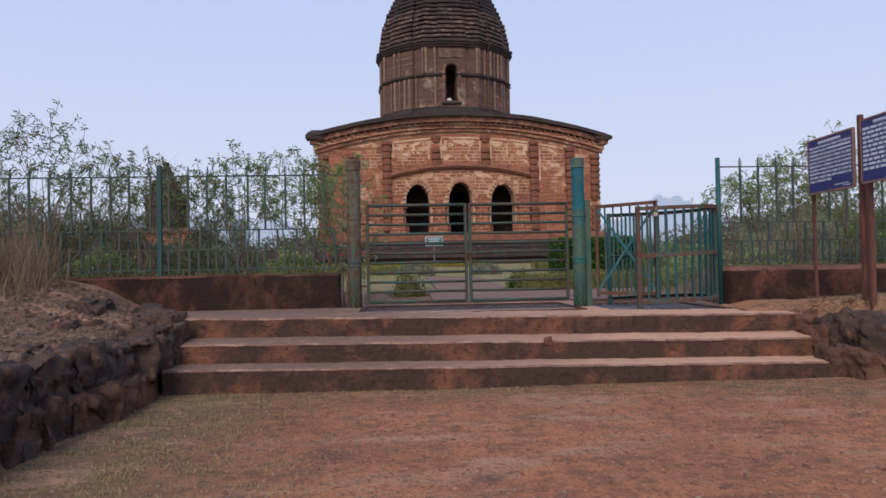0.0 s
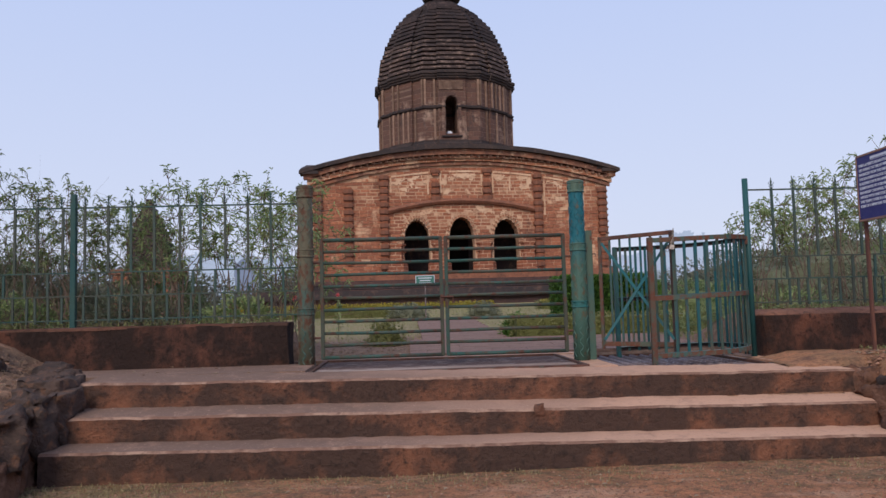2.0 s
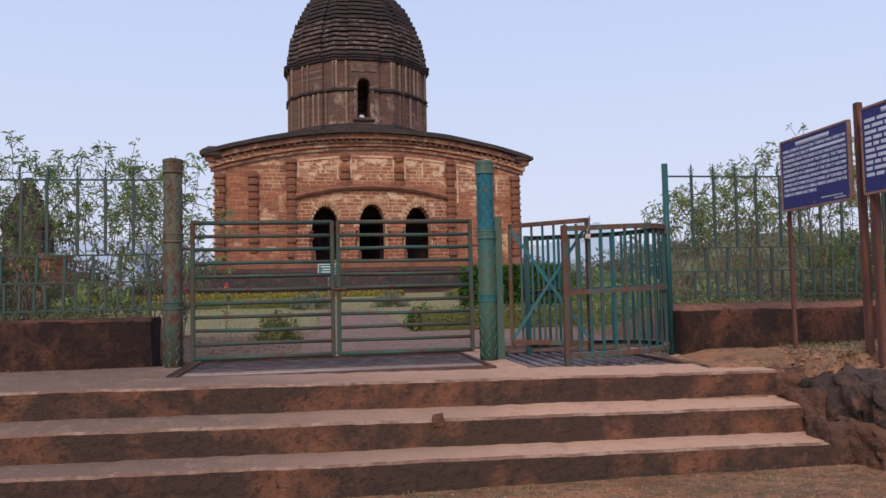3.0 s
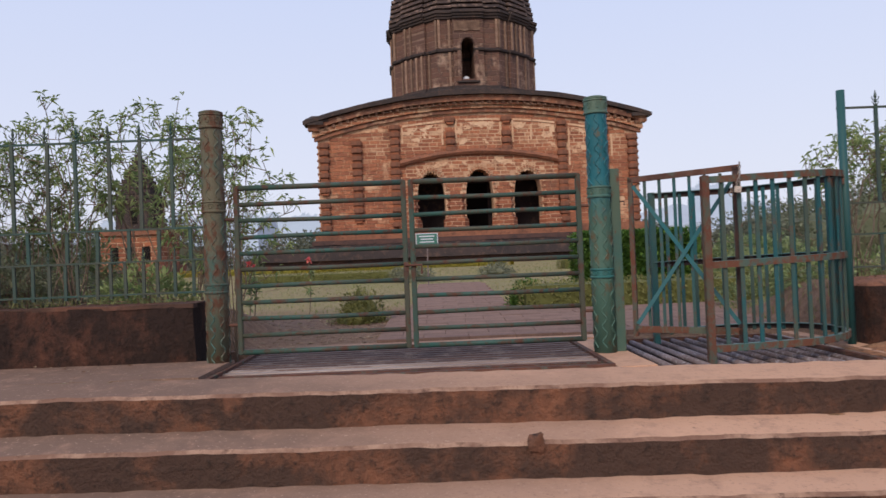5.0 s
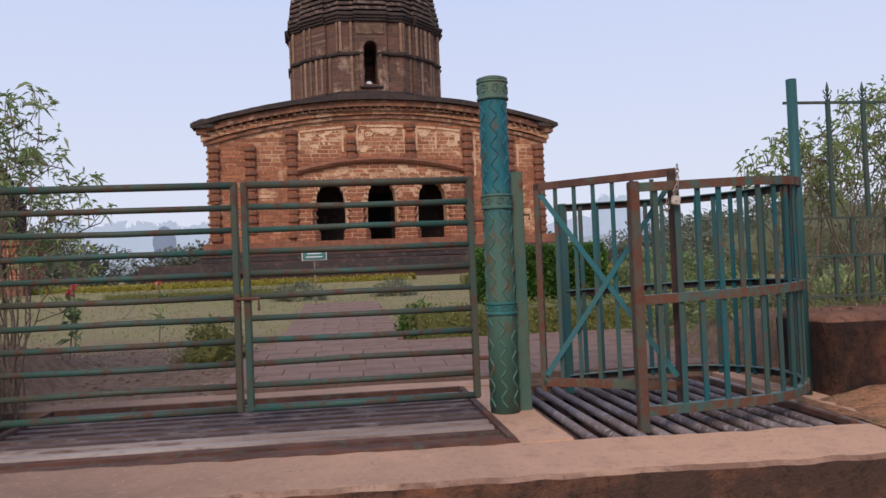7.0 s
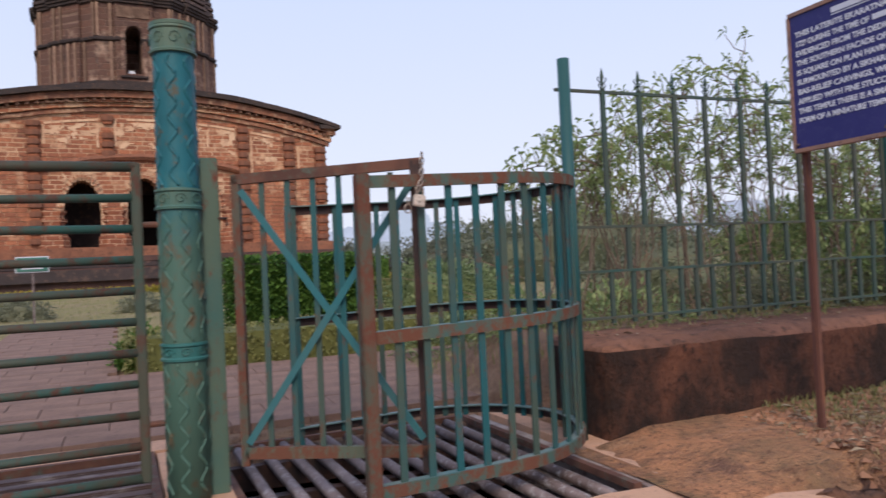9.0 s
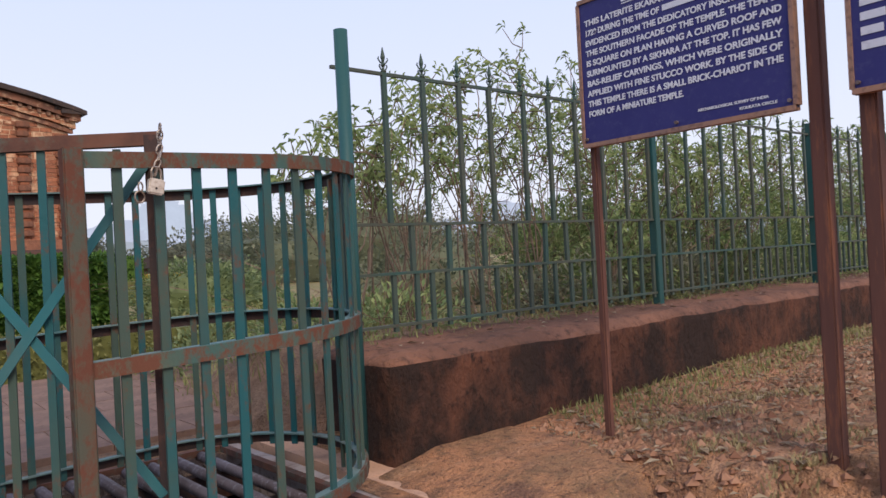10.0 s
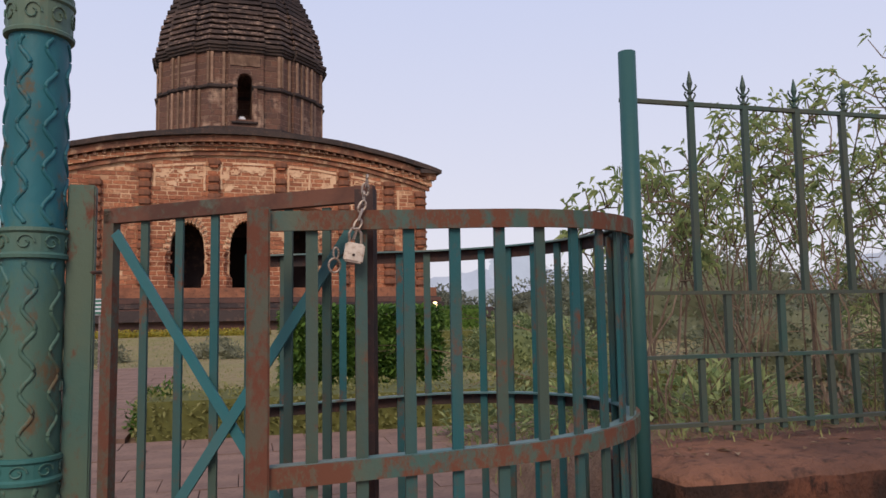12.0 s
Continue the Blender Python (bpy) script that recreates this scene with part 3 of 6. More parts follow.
part("kerb_strip", diced(3.952, 4.01, 8.722, 10.4, 0.3, 0.516, 0.12, 0.006, 4, 3), PALESTEEL, platform, "pale concrete strip beside the pipes")
# Black box fills the gap to give the shade in it.
part("drain_slot", boxed(4.012, 4.073, 8.722, 10.4, 0.3, 0.46), SHADEBLACK, platform, "black filler for the shade in the slot beside the pipes")
part("pit_floor", boxed(-0.5, 4.1, 8.6, 10.45, 0.1, 0.30), PIT, platform, "dusty floor under the cattle grids")

drift = []
drift_faces = []
for j in range(34):
    for i in range(41):
        x, y = 3.98 + 0.032 * i, 8.33 + 0.03 * j
        edge = 4.16 + 0.34 * ease(8.75, 8.33, y) + 0.10 * noise.noise((y * 2.2, 3, 0)) + 0.04 * noise.noise((y * 9, 5, 0))
        crest = 0.520 + 0.064 * ease(edge - 0.14, edge + 0.34, x) + 0.008 * noise.noise((x * 7, y * 7, 1))
        drift.append((x, y, crest - 0.10 * ease(4.86, 5.25, x) - 0.09 * ease(8.50, 8.34, y)))
for j in range(33):
    for i in range(40):
        k = j * 41 + i
        drift_faces.append((k, k + 1, k + 42, k + 41))
patch_of(drift, drift_faces, "earth_drift", EARTH, None, "stuff", "orange earth washed over the end of the platform", "earth")

# ---- boundary walls ----
wall_left = thing("wall_left", (-6, 9.75, 0.4), "low dark red laterite boundary wall under the fence", "wall", kind="structure")
part("masonry", diced(-14, -0.70, 9.55, 9.97, 0.3, 1.0, 0.14, 0.030, 2.2, 1), LATERITEDARK, wall_left)
part("coping", diced(-14, -0.703, 9.553, 9.97, 0.99, 1.02, 0.16, 0.014, 2.6, 2), COPINGDARK, wall_left)
wall_right = thing("wall_right", (8, 9.5, 0.4), "low dark red laterite boundary wall with a paler worn top", "wall", kind="structure")
bm = diced(4.24, 15, 9.36, 9.92, 0.3, 1.0, 0.05, 0.0)
for v in bm.verts:
    if v.co.z > 0.995:
        edge = min(v.co.y - 9.36, v.co.x - 4.24)
        v.co.z -= 0.030 * max(0.0, 1 - edge / 0.07) ** 2
        v.co.y += 0.018 * max(0.0, 1 - (v.co.y - 9.36) / 0.07)
        v.co.x += 0.018 * max(0.0, 1 - (v.co.x - 4.24) / 0.07)
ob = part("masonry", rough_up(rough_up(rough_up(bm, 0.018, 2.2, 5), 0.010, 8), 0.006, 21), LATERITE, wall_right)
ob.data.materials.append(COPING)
for f in ob.data.polygons:
    f.use_smooth = True
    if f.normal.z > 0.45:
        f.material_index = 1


def stones(owner, spots, seed, look_of=None, cuts=10):
    """Rough blocks of a tumbled retaining wall."""
    rng = random.Random(seed)
    for x, y, z, sx, sy, sz in spots:
        bm = bmesh.new()
        bmesh.ops.create_cube(bm, size=1)
        bmesh.ops.subdivide_edges(bm, edges=bm.edges[:], cuts=cuts, use_grid_fill=True)
        size = min(1.0, (sx + sy) / 0.8)
        for v in bm.verts:
            c = v.co.copy()
            ball = c.normalized() * 0.56
            v.co = c.lerp(ball, 0.22)
            v.co = Vector((v.co.x * sx, v.co.y * sy, v.co.z * sz))
            v.co += (noise.noise_vector(v.co * 3.2 + Vector((x * 3, y * 3, z))) * 0.10 + noise.noise_vector(v.co * 9 + Vector((x * 3, y * 3, z))) * 0.065 + noise.noise_vector(v.co * 22 + Vector((y, x, z))) * 0.028) * size
        bmesh.ops.rotate(bm, verts=bm.verts, cent=(0, 0, 0), matrix=Matrix.Rotation(rng.uniform(-0.2, 0.2), 3, "Z"))
        bmesh.ops.translate(bm, verts=bm.verts, vec=(x, y, z))
        part("stone", bm, look_of or (ROCK if z > 0.15 else ROCKRED), owner, smooth_faces=True)


bank_left = thing("retaining_wall", (-2.6, 6, -0.15), "tumbled dark laterite retaining wall of rough blocks beside the steps", "retaining wall", kind="structure")
rng = random.Random(4)
spots = []
for i in range(13):
    y = 7.62 - 0.40 * i
    for level in (0, 1):
        spots.append((-2.50 - 0.02 * i + rng.uniform(-0.05, 0.05) - 0.05 * level, y + 0.18 * level + rng.uniform(-0.05, 0.05), -0.05 + 0.33 * level, rng.uniform(0.34, 0.46), rng.uniform(0.40, 0.52), rng.uniform(0.33, 0.40)))
spots += [(-2.42, 7.95, 0.30, 0.4, 0.5, 0.5), (-2.55, 8.35, 0.42, 0.5, 0.45, 0.42)]
stones(bank_left, spots, 5)
spots = []
for i in range(34):
    x, y = rng.uniform(-3.7, -2.45), rng.uniform(5.2, 9.2)
    r = rng.uniform(0.10, 0.26)
    spots.append((x, y, terrain(x, y) + 0.01, r, r * rng.uniform(0.8, 1.3), r * 0.55))
for i in range(8):
    x, y = -2.42 - 0.07 * i + rng.uniform(-0.04, 0.04), 8.2 + 0.15 * i
    spots.append((x, y, max(0.52, terrain(x, y)) + 0.02, 0.26, 0.28, 0.18))
stones(bank_left, spots, 7, ROCK, 6)
bank_right = thing("retaining_wall", (5.5, 7.6, -0.15), "tumbled dark laterite retaining wall of rough blocks beside the steps", "retaining wall", kind="structure")
spots = []
for i in range(11):
    for level in (0, 1):
        spots.append((4.90 + 0.45 * i + 0.1 * level + rng.uniform(-0.05, 0.05), 7.60 + 0.05 * level - 0.01 * i, -0.05 + 0.34 * level, rng.uniform(0.46, 0.56), rng.uniform(0.42, 0.5), rng.uniform(0.36, 0.44)))
spots += [(4.86, 7.90, 0.21, 0.42, 0.55, 0.46), (5.06, 7.62, 0.16, 0.55, 0.5, 0.52)]
stones(bank_right, spots, 6)
stones(bank_right, [(4.62, 7.83, -0.03, 0.34, 0.42, 0.34), (4.63, 8.12, 0.16, 0.32, 0.42, 0.36), (4.66, 8.45, 0.38, 0.34, 0.46, 0.27)], 8, ROCKRED)

# ---- gate posts ----
PXY = ((-0.5, 9.45), (2.32, 9.45))


def carved_post(x, y, paint, trim, label):
    p = thing("gate_post", (x, y, 0.5), label, "gate post", "carved gate posts")
    part("shaft", lathe(bmesh.new(), x, y, [(0.082, 0.50), (0.081, 1.1), (0.079, 1.7), (0.076, 2.28), (0.076, 2.395)], 28), paint, p, smooth_faces=True)
    for z0, z1 in ((2.285, 2.395), (1.672, 1.758), (1.085, 1.158)):
        collar = part("collar", lathe(bmesh.new(), x, y, [(0.080, z0 + 0.001), (0.089, z0 + 0.003), (0.090, z0 + 0.012), (0.084, z0 + 0.018), (0.084, z1 - 0.018), (0.090, z1 - 0.012), (0.089, z1 - 0.003), (0.080, z1 - 0.001)], 28), trim, p, "paler collar with scroll relief")
        for k in range(8):
            a0 = k * math.tau / 8
            pts = []
            for i in range(17):
                s = i / 16 * 2.4 * math.pi
                r2 = 0.024 * (1 - i / 22)
                pts.append((x + 0.086 * math.cos(a0 + r2 / 0.086 * math.cos(s)), y + 0.086 * math.sin(a0 + r2 / 0.086 * math.cos(s)), (z0 + z1) / 2 + r2 * math.sin(s) * (z1 - z0) / 0.09))
            part("scroll", tube(bmesh.new(), pts, 0.0027, 5), trim, collar)
    part("cap", lathe(bmesh.new(), x, y, [(0.078, 2.392), (0.086, 2.395), (0.087, 2.408), (0.06, 2.418), (0.01, 2.421)], 28), trim, p, "flat pale cap")
    for z0, z1, shift in ((1.765, 2.275, 0.0), (1.165, 1.665, 0.4), (0.58, 1.078, 0.0)):
        for k in range(7):
            a0 = k * math.tau / 7 + shift
            pts = []
            for i in range(91):
                z = z0 + (z1 - z0) * i / 90
                a = a0 + 0.20 * math.sin((z - z0) / 0.088 * math.tau / 1.25 + k * 0.4)
                r = 0.080 - 0.003 * (z - 0.6)
                pts.append((x + r * math.cos(a), y + r * math.sin(a), z))
            part("vine", tube(bmesh.new(), pts, 0.0068, 7), paint, p, smooth_faces=True)
    return p


carved_post(*PXY[0], POSTOLD, POSTOLD, "round gate post with raised wavy vines, paint mostly gone to brown")
carved_post(*PXY[1], POSTPAINT, SCROLL, "round teal-painted gate post with raised wavy vines and banded collars")

# ---- field gate of two leaves ----


def gate_leaf(x0, x1, hinge):
    g = thing("field_gate", ((x0 + x1) / 2, 9.45, 0.63), "tubular steel gate leaf with faded green paint and rust, shut", "gate", "gate leaves")
    zs = [0.652 + 0.1192 * i for i in range(11)]
    part("top_rail", tube(bmesh.new(), [(x0, 9.45, 1.845), (x1, 9.45, 1.845)], 0.020, 12), GATEPAINT, g, smooth_faces=True)
    part("bottom_rail", tube(bmesh.new(), [(x0, 9.45, 0.648), (x1, 9.45, 0.648)], 0.019, 12), GATEPAINT, g, smooth_faces=True)
    for x in (x0, x1):
        part("stile", boxed(x - 0.019, x + 0.019, 9.431, 9.469, 0.632, 1.862, bevel=0.006), GATEPAINT, g)
    for i, z in enumerate(zs[1:-1]):
        sag = 0.004 * math.sin(i * 2.1 + x0 * 3)
        part("bar", tube(bmesh.new(), [(x0 + 0.015, 9.45, z + sag), ((x0 + x1) / 2, 9.45, z - sag), (x1 - 0.015, 9.45, z)], 0.0168, 10), GATEPAINT, g, smooth_faces=True)
    for z in (0.85, 1.62):
        part("hinge", rod((hinge, 9.45, z), (x0 if hinge < x0 else x1, 9.45, z), 0.012, 8), RUST, g, "rusty hinge pin")
    return g


gate_l = gate_leaf(-0.335, 0.885, -0.42)
part("latch_plate", boxed(0.87, 0.905, 9.425, 9.44, 1.19, 1.26, bevel=0.003), RUST, gate_l, "rusty latch plate")
gate_r = gate_leaf(0.94, 2.165, 2.24)
part("latch", tube(bmesh.new(), [(0.88, 9.42, 1.235), (1.0, 9.42, 1.235), (1.0, 9.42, 1.17)], 0.009, 8), RUST, gate_r, "rusty sliding bolt")

# ---- cattle grids ----


def cattle_grid(name, label, x0, x1, y0, y1, z, along_x, step, radius):
    g = thing(name, ((x0 + x1) / 2, (y0 + y1) / 2, z - 0.15), label, "cattle grid", "cattle grids")
    for a, b in (((x0, y0, z), (x0, y1, z)), ((x1, y0, z), (x1, y1, z)), ((x0, y0, z), (x1, y0, z)), ((x0, y1, z), (x1, y1, z))):
        if along_x or a[1] != y0 or b[1] != y0:
            part("frame_rail", beam(bmesh.new(), a, b, 0.036, 0.05 if along_x else 0.03), RUST, g)
    for k in range(3):
        v = 0.15 + 0.35 * k
        if along_x:
            part("bearer", boxed(x0 + (x1 - x0) * v, x0 + (x1 - x0) * v + 0.06, y0, y1, z - 0.17, z - 0.05), DARKIRONSHADE, g)
        else:
            part("bearer", boxed(x0, x1, y0 + (y1 - y0) * v, y0 + (y1 - y0) * v + 0.06, z - 0.17, z - 0.05), DARKIRONSHADE, g)
    n = int(((y1 - y0) if along_x else (x1 - x0)) / step)
    for i in range(1, n):
        if along_x:
            y = y0 + (y1 - y0) * i / n
            bm = boxed(x0, x1, y - radius, y + radius, z - 0.05, z + 0.006, bevel=0.008)
            part("bar", bm, PALESTEEL if i in (3, 4) else RUST if i < 3 else GRIDDARK, g)
        else:
            x = x0 + (x1 - x0) * i / n
            part("bar", rod((x, y0, z - 0.016), (x, y1, z - 0.016), radius, 10), STEEL, g, smooth_faces=True)
    return g


cattle_grid("cattle_grid", "worn steel cattle grid of flat bars before the field gate", -0.40, 2.205, 8.74, 10.34, 0.534, True, 0.125, 0.042)
cattle_grid("cattle_grid", "worn steel cattle grid of round pipes under the kissing gate", 2.51, 3.93, 8.76, 10.4, 0.508, False, 0.118, 0.025)

# ---- kissing gate ----
CX, CY, CR, CL = 3.465, 9.535, 0.62, 2.905
cage = thing("kissing_gate_cage", (CX, CY, 0.53), "curved teal-painted iron cage of a kissing gate, rust showing", "gate")


def cage_at(s, r):
    """Place and outward angle on the cage's bent plan: two straight sides and a half round between them."""
    side = CX - CL
    total = 2 * side + math.pi * CR
    d = s * total
    if d < side:
        return CL + d, CY - r, -math.pi / 2
    if d > total - side:
        return CX - (d - (total - side)), CY + r, math.pi / 2
    a = -math.pi / 2 + (d - side) / CR
    return CX + r * math.cos(a), CY + r * math.sin(a), a


def ring_points(z, r, n=60):
    return [(*cage_at(i / n, r)[:2], z) for i in range(n + 1)]


def flat_ring(z, r, tall, thick):
    bm = bmesh.new()
    rows = []
    for (x, y, _), (u, v, _) in zip(ring_points(z, r - thick / 2), ring_points(z, r + thick / 2)):
        rows.append([bm.verts.new(p) for p in ((x, y, z - tall / 2), (u, v, z - tall / 2), (u, v, z + tall / 2), (x, y, z + tall / 2))])
    for a, b in zip(rows, rows[1:]):
        for k in range(4):
            bm.faces.new((a[k], a[(k + 1) % 4], b[(k + 1) % 4], b[k]))
    bm.faces.new(rows[0][::-1])
    bm.faces.new(rows[-1])
    bmesh.ops.recalc_face_normals(bm, faces=bm.faces)
    return bm


CAGE = painted("cage_paint", (0.013, 0.086, 0.100), (0.050, 0.078, 0.064), (0.12, 0.055, 0.036), 0.55)
LIPPAINT = painted("lip_paint", (0.07, 0.15, 0.16), (0.13, 0.17, 0.16), (0.10, 0.06, 0.045), 0.58)
RUSTED = painted("rusted_stile", (0.050, 0.082, 0.068), (0.085, 0.070, 0.050), (0.115, 0.046, 0.031), 0.45)
BRACE = painted("brace_paint", (0.018, 0.12, 0.143), (0.042, 0.12, 0.13), (0.14, 0.06, 0.035), 0.66)
RINGPAINT = painted("ring_paint", (0.045, 0.10, 0.09), (0.085, 0.10, 0.072), (0.125, 0.052, 0.034), 0.45)
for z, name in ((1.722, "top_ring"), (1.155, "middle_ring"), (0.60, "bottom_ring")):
    ring = part(name, flat_ring(z, CR, 0.045, 0.012), RINGPAINT, cage, "rusty flat iron ring, inward faces darkened as shade")
    # Faces turned into the cage get the dark iron colour as painted shade.
    ring.data.materials.append(DARKIRONSHADE)
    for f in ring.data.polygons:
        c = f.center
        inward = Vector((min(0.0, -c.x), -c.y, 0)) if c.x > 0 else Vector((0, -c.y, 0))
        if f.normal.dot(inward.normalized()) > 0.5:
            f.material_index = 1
    part("ring_lip", flat_ring(z + 0.021, CR - 0.022, 0.006, 0.034), LIPPAINT, ring)
for i in range(26):
    x, y, a = cage_at((i + 1.05) / 27.1, CR - 0.012)
    bm = bmesh.new()
    box(bm, -0.005, 0.005, -0.0135, 0.0135, 0.57, 1.735)
    bmesh.ops.rotate(bm, verts=bm.verts, cent=(0, 0, 0), matrix=Matrix.Rotation(a, 3, "Z"))
    bmesh.ops.translate(bm, verts=bm.verts, vec=(x, y, 0))
    part("bar", bm, CAGE, cage)
for a in (-1, 1):
    x, y = CL, CY + CR * a
    part("end_post", boxed(x - 0.025, x + 0.025, y - 0.025, y + 0.025, 0.50, 1.752, bevel=0.004), RUSTED if a < 0 else CAGE, cage, "square end post with rust through old paint" if a < 0 else "square teal end post")
# the whole cage leans up towards its rounded end
for ob in bpy.data.objects:
    if ob.type == "MESH" and (ob.parent == cage or (ob.parent and ob.parent.parent == cage)):
        for v in ob.data.vertices:
            v.co.z += 0.032 * (v.co.x + CX - CL)
for x0, x1, y, z1 in ((4.072, 4.108, 9.44, 1.80), (4.045, 4.062, 9.47, 1.76)):
    part("side_plate", boxed(x0, x1, y, y + 0.012, 0.55, z1, bevel=0.002), CAGE, cage, "flat upright plate at the rounded end")
pipe = thing("pipe_post", (4.148, 9.475, 0.5), "tall round teal-painted pipe post beside the kissing gate", "post")
part("pipe", rod((4.148, 9.475, 0.48), (4.148, 9.475, 2.402), 0.030, 20), PIPE, pipe, smooth_faces=True)
part("clamp", boxed(4.06, 4.125, 9.43, 9.452, 1.70, 1.785, bevel=0.004), RUST, pipe, "rusty clamp plate")
stay = thing("flat_post", (2.43, 9.47, 0.5), "flat teal-painted iron post with rust, beside the gate post", "post")
part("plate", boxed(2.402, 2.474, 9.45, 9.488, 0.5, 1.885, bevel=0.004), PLATE, stay)
part("hook", tube(bmesh.new(), [(2.455, 9.46, 1.64), (2.50, 9.44, 1.64), (2.50, 9.44, 1.61)], 0.006, 6), DARKIRONSHADE, stay, "dark iron hook")
for z in (1.02, 1.32):
    part("lug", boxed(2.385, 2.407, 9.43, 9.47, z, z + 0.03, bevel=0.003), PLATE, stay)

H0, H1 = Vector((2.53, 9.37, 0)), Vector((3.165, 9.03, 0))
leaf_gate = thing("kissing_gate_leaf", (2.53, 9.37, 0.66), "swinging iron gate leaf with crossed braces, chained shut inside the cage", "gate")


def on_leaf(s, z):
    p = H0.lerp(H1, s)
    return (p.x, p.y, z)


along = (H1 - H0).normalized()
part("top_rail", beam(bmesh.new(), on_leaf(-0.02, 1.785), on_leaf(1.03, 1.81), 0.03, 0.04), RUST, leaf_gate, "rusty top rail")
part("bottom_rail", beam(bmesh.new(), on_leaf(0, 0.71), on_leaf(1, 0.70), 0.03, 0.045), RINGPAINT, leaf_gate)
part("hinge_stile", beam(bmesh.new(), on_leaf(0, 0.66), on_leaf(0, 1.80), 0.03, 0.032, along), RUSTED, leaf_gate, "hinge stile gone to orange rust")
part("end_stile", beam(bmesh.new(), on_leaf(1, 0.62), on_leaf(1, 1.82), 0.03, 0.048, along), DARKIRONSHADE, leaf_gate, "dark brown end stile")
for i in range(1, 7):
    part("bar", beam(bmesh.new(), on_leaf(i / 7, 0.71), on_leaf(i / 7, 1.78), 0.008, 0.022, along), CAGE, leaf_gate)
off = Vector((along.y, -along.x, 0)) * 0.014
for a, b in (((0.03, 1.74), (0.98, 0.75)), ((0.03, 0.75), (0.98, 1.74))):
    p, q = Vector(on_leaf(*a)) + off * (1 if a[1] > 1 else 1.8), Vector(on_leaf(*b)) + off * (1 if a[1] > 1 else 1.8)
    part("brace", beam(bmesh.new(), p, q, 0.007, 0.027), BRACE, leaf_gate, "teal diagonal brace")

# chain and padlock over the rails
chain = thing("chain", (3.13, 8.90, 1.70), "short steel chain round the rails", "chain")


def link(bm, c, axis, up):
    pts = []
    for i in range(14):
        a = math.tau * i / 14
        pts.append(Vector(c) + Vector(axis) * 0.008 * math.cos(a) + Vector(up) * 0.015 * math.sin(a))
    tube(bm, pts, 0.0028, 6, closed=True)


LX, LY = 3.118, 8.89
for i in range(7):
    up = Vector((0.35, 0.15, 1)).normalized() if i < 4 else Vector((0.05, 0, 1)).normalized()
    z = 1.715 + 0.022 * (i - 1)
    part("link", (lambda bm: (link(bm, (LX + 0.006 * i, LY + 0.012 * max(0, i - 2), z), (1, 0, 0) if i % 2 else (0, 1, 0), up), bm)[1])(bmesh.new()), CHAIN, chain)
padlock = thing("padlock", (LX, LY - 0.004, 1.64), "square worn steel padlock hanging on the chain, closed", "padlock")
bm = boxed(LX - 0.022, LX + 0.022, LY - 0.016, LY + 0.006, 1.628, 1.672, bevel=0.004)
bmesh.ops.rotate(bm, verts=bm.verts, cent=(LX, LY, 1.67), matrix=Matrix.Rotation(radians(10), 3, "Y"))
lock_body = part("lock_body", bm, BRASS, padlock)
part("shackle", tube(bmesh.new(), [(LX - 0.014, LY - 0.005, 1.665), (LX - 0.014, LY - 0.005, 1.695), (LX - 0.008, LY - 0.005, 1.705), (LX + 0.006, LY - 0.005, 1.705), (LX + 0.013, LY - 0.005, 1.695), (LX + 0.013, LY - 0.005, 1.665)], 0.0035, 8), CHAIN, padlock, "bent steel shackle")
part("keyhole", rod((LX - 0.006, LY - 0.0165, 1.645), (LX - 0.006, LY - 0.0185, 1.645), 0.0032, 12), DARKIRONSHADE, lock_body, "dark keyhole plate")

loose = thing("steel_ring", (LX - 0.05, LY + 0.03, 1.62), "loose steel ring hanging beside the padlock", "ring")
part("ring", tube(bmesh.new(), [(LX - 0.047 + 0.013 * math.cos(k * math.tau / 16), LY + 0.0, 1.622 + 0.016 * math.sin(k * math.tau / 16)) for k in range(16)], 0.0028, 6, closed=True), CHAIN, loose)
part("link", tube(bmesh.new(), [(LX - 0.043 + 0.006 * math.cos(k * math.tau / 12), LY + 0.002, 1.650 + 0.013 * math.sin(k * math.tau / 12)) for k in range(12)], 0.0026, 6, closed=True), CHAIN, loose)

# ---- iron fences ----


def bar_mesh(name, z0, z1, half):
    return finish(boxed(-half, half, -half * 0.8, half * 0.8, z0, z1), name, FENCE)


def finial_mesh():
    bm = bmesh.new()
    lathe(bm, 0, 0, [(0.010, 0), (0.016, 0.008), (0.007, 0.018), (0.006, 0.03), (0.014, 0.04), (0.006, 0.05), (0.007, 0.058), (0.012, 0.078), (0.008, 0.10), (0.002, 0.128)], 8)
    for s in (-1, 1):
        for z, r in ((0.055, 0.03), (0.02, 0.024)):
            tube(bm, [(0, 0, z - 0.012), (s * r * 0.6, 0, z - 0.002), (s * r, 0, z + 0.014), (s * r * 0.85, 0, z + 0.022)], 0.004, 5)
    return finish(bm, "finial", FENCE)


FINIAL = finial_mesh()


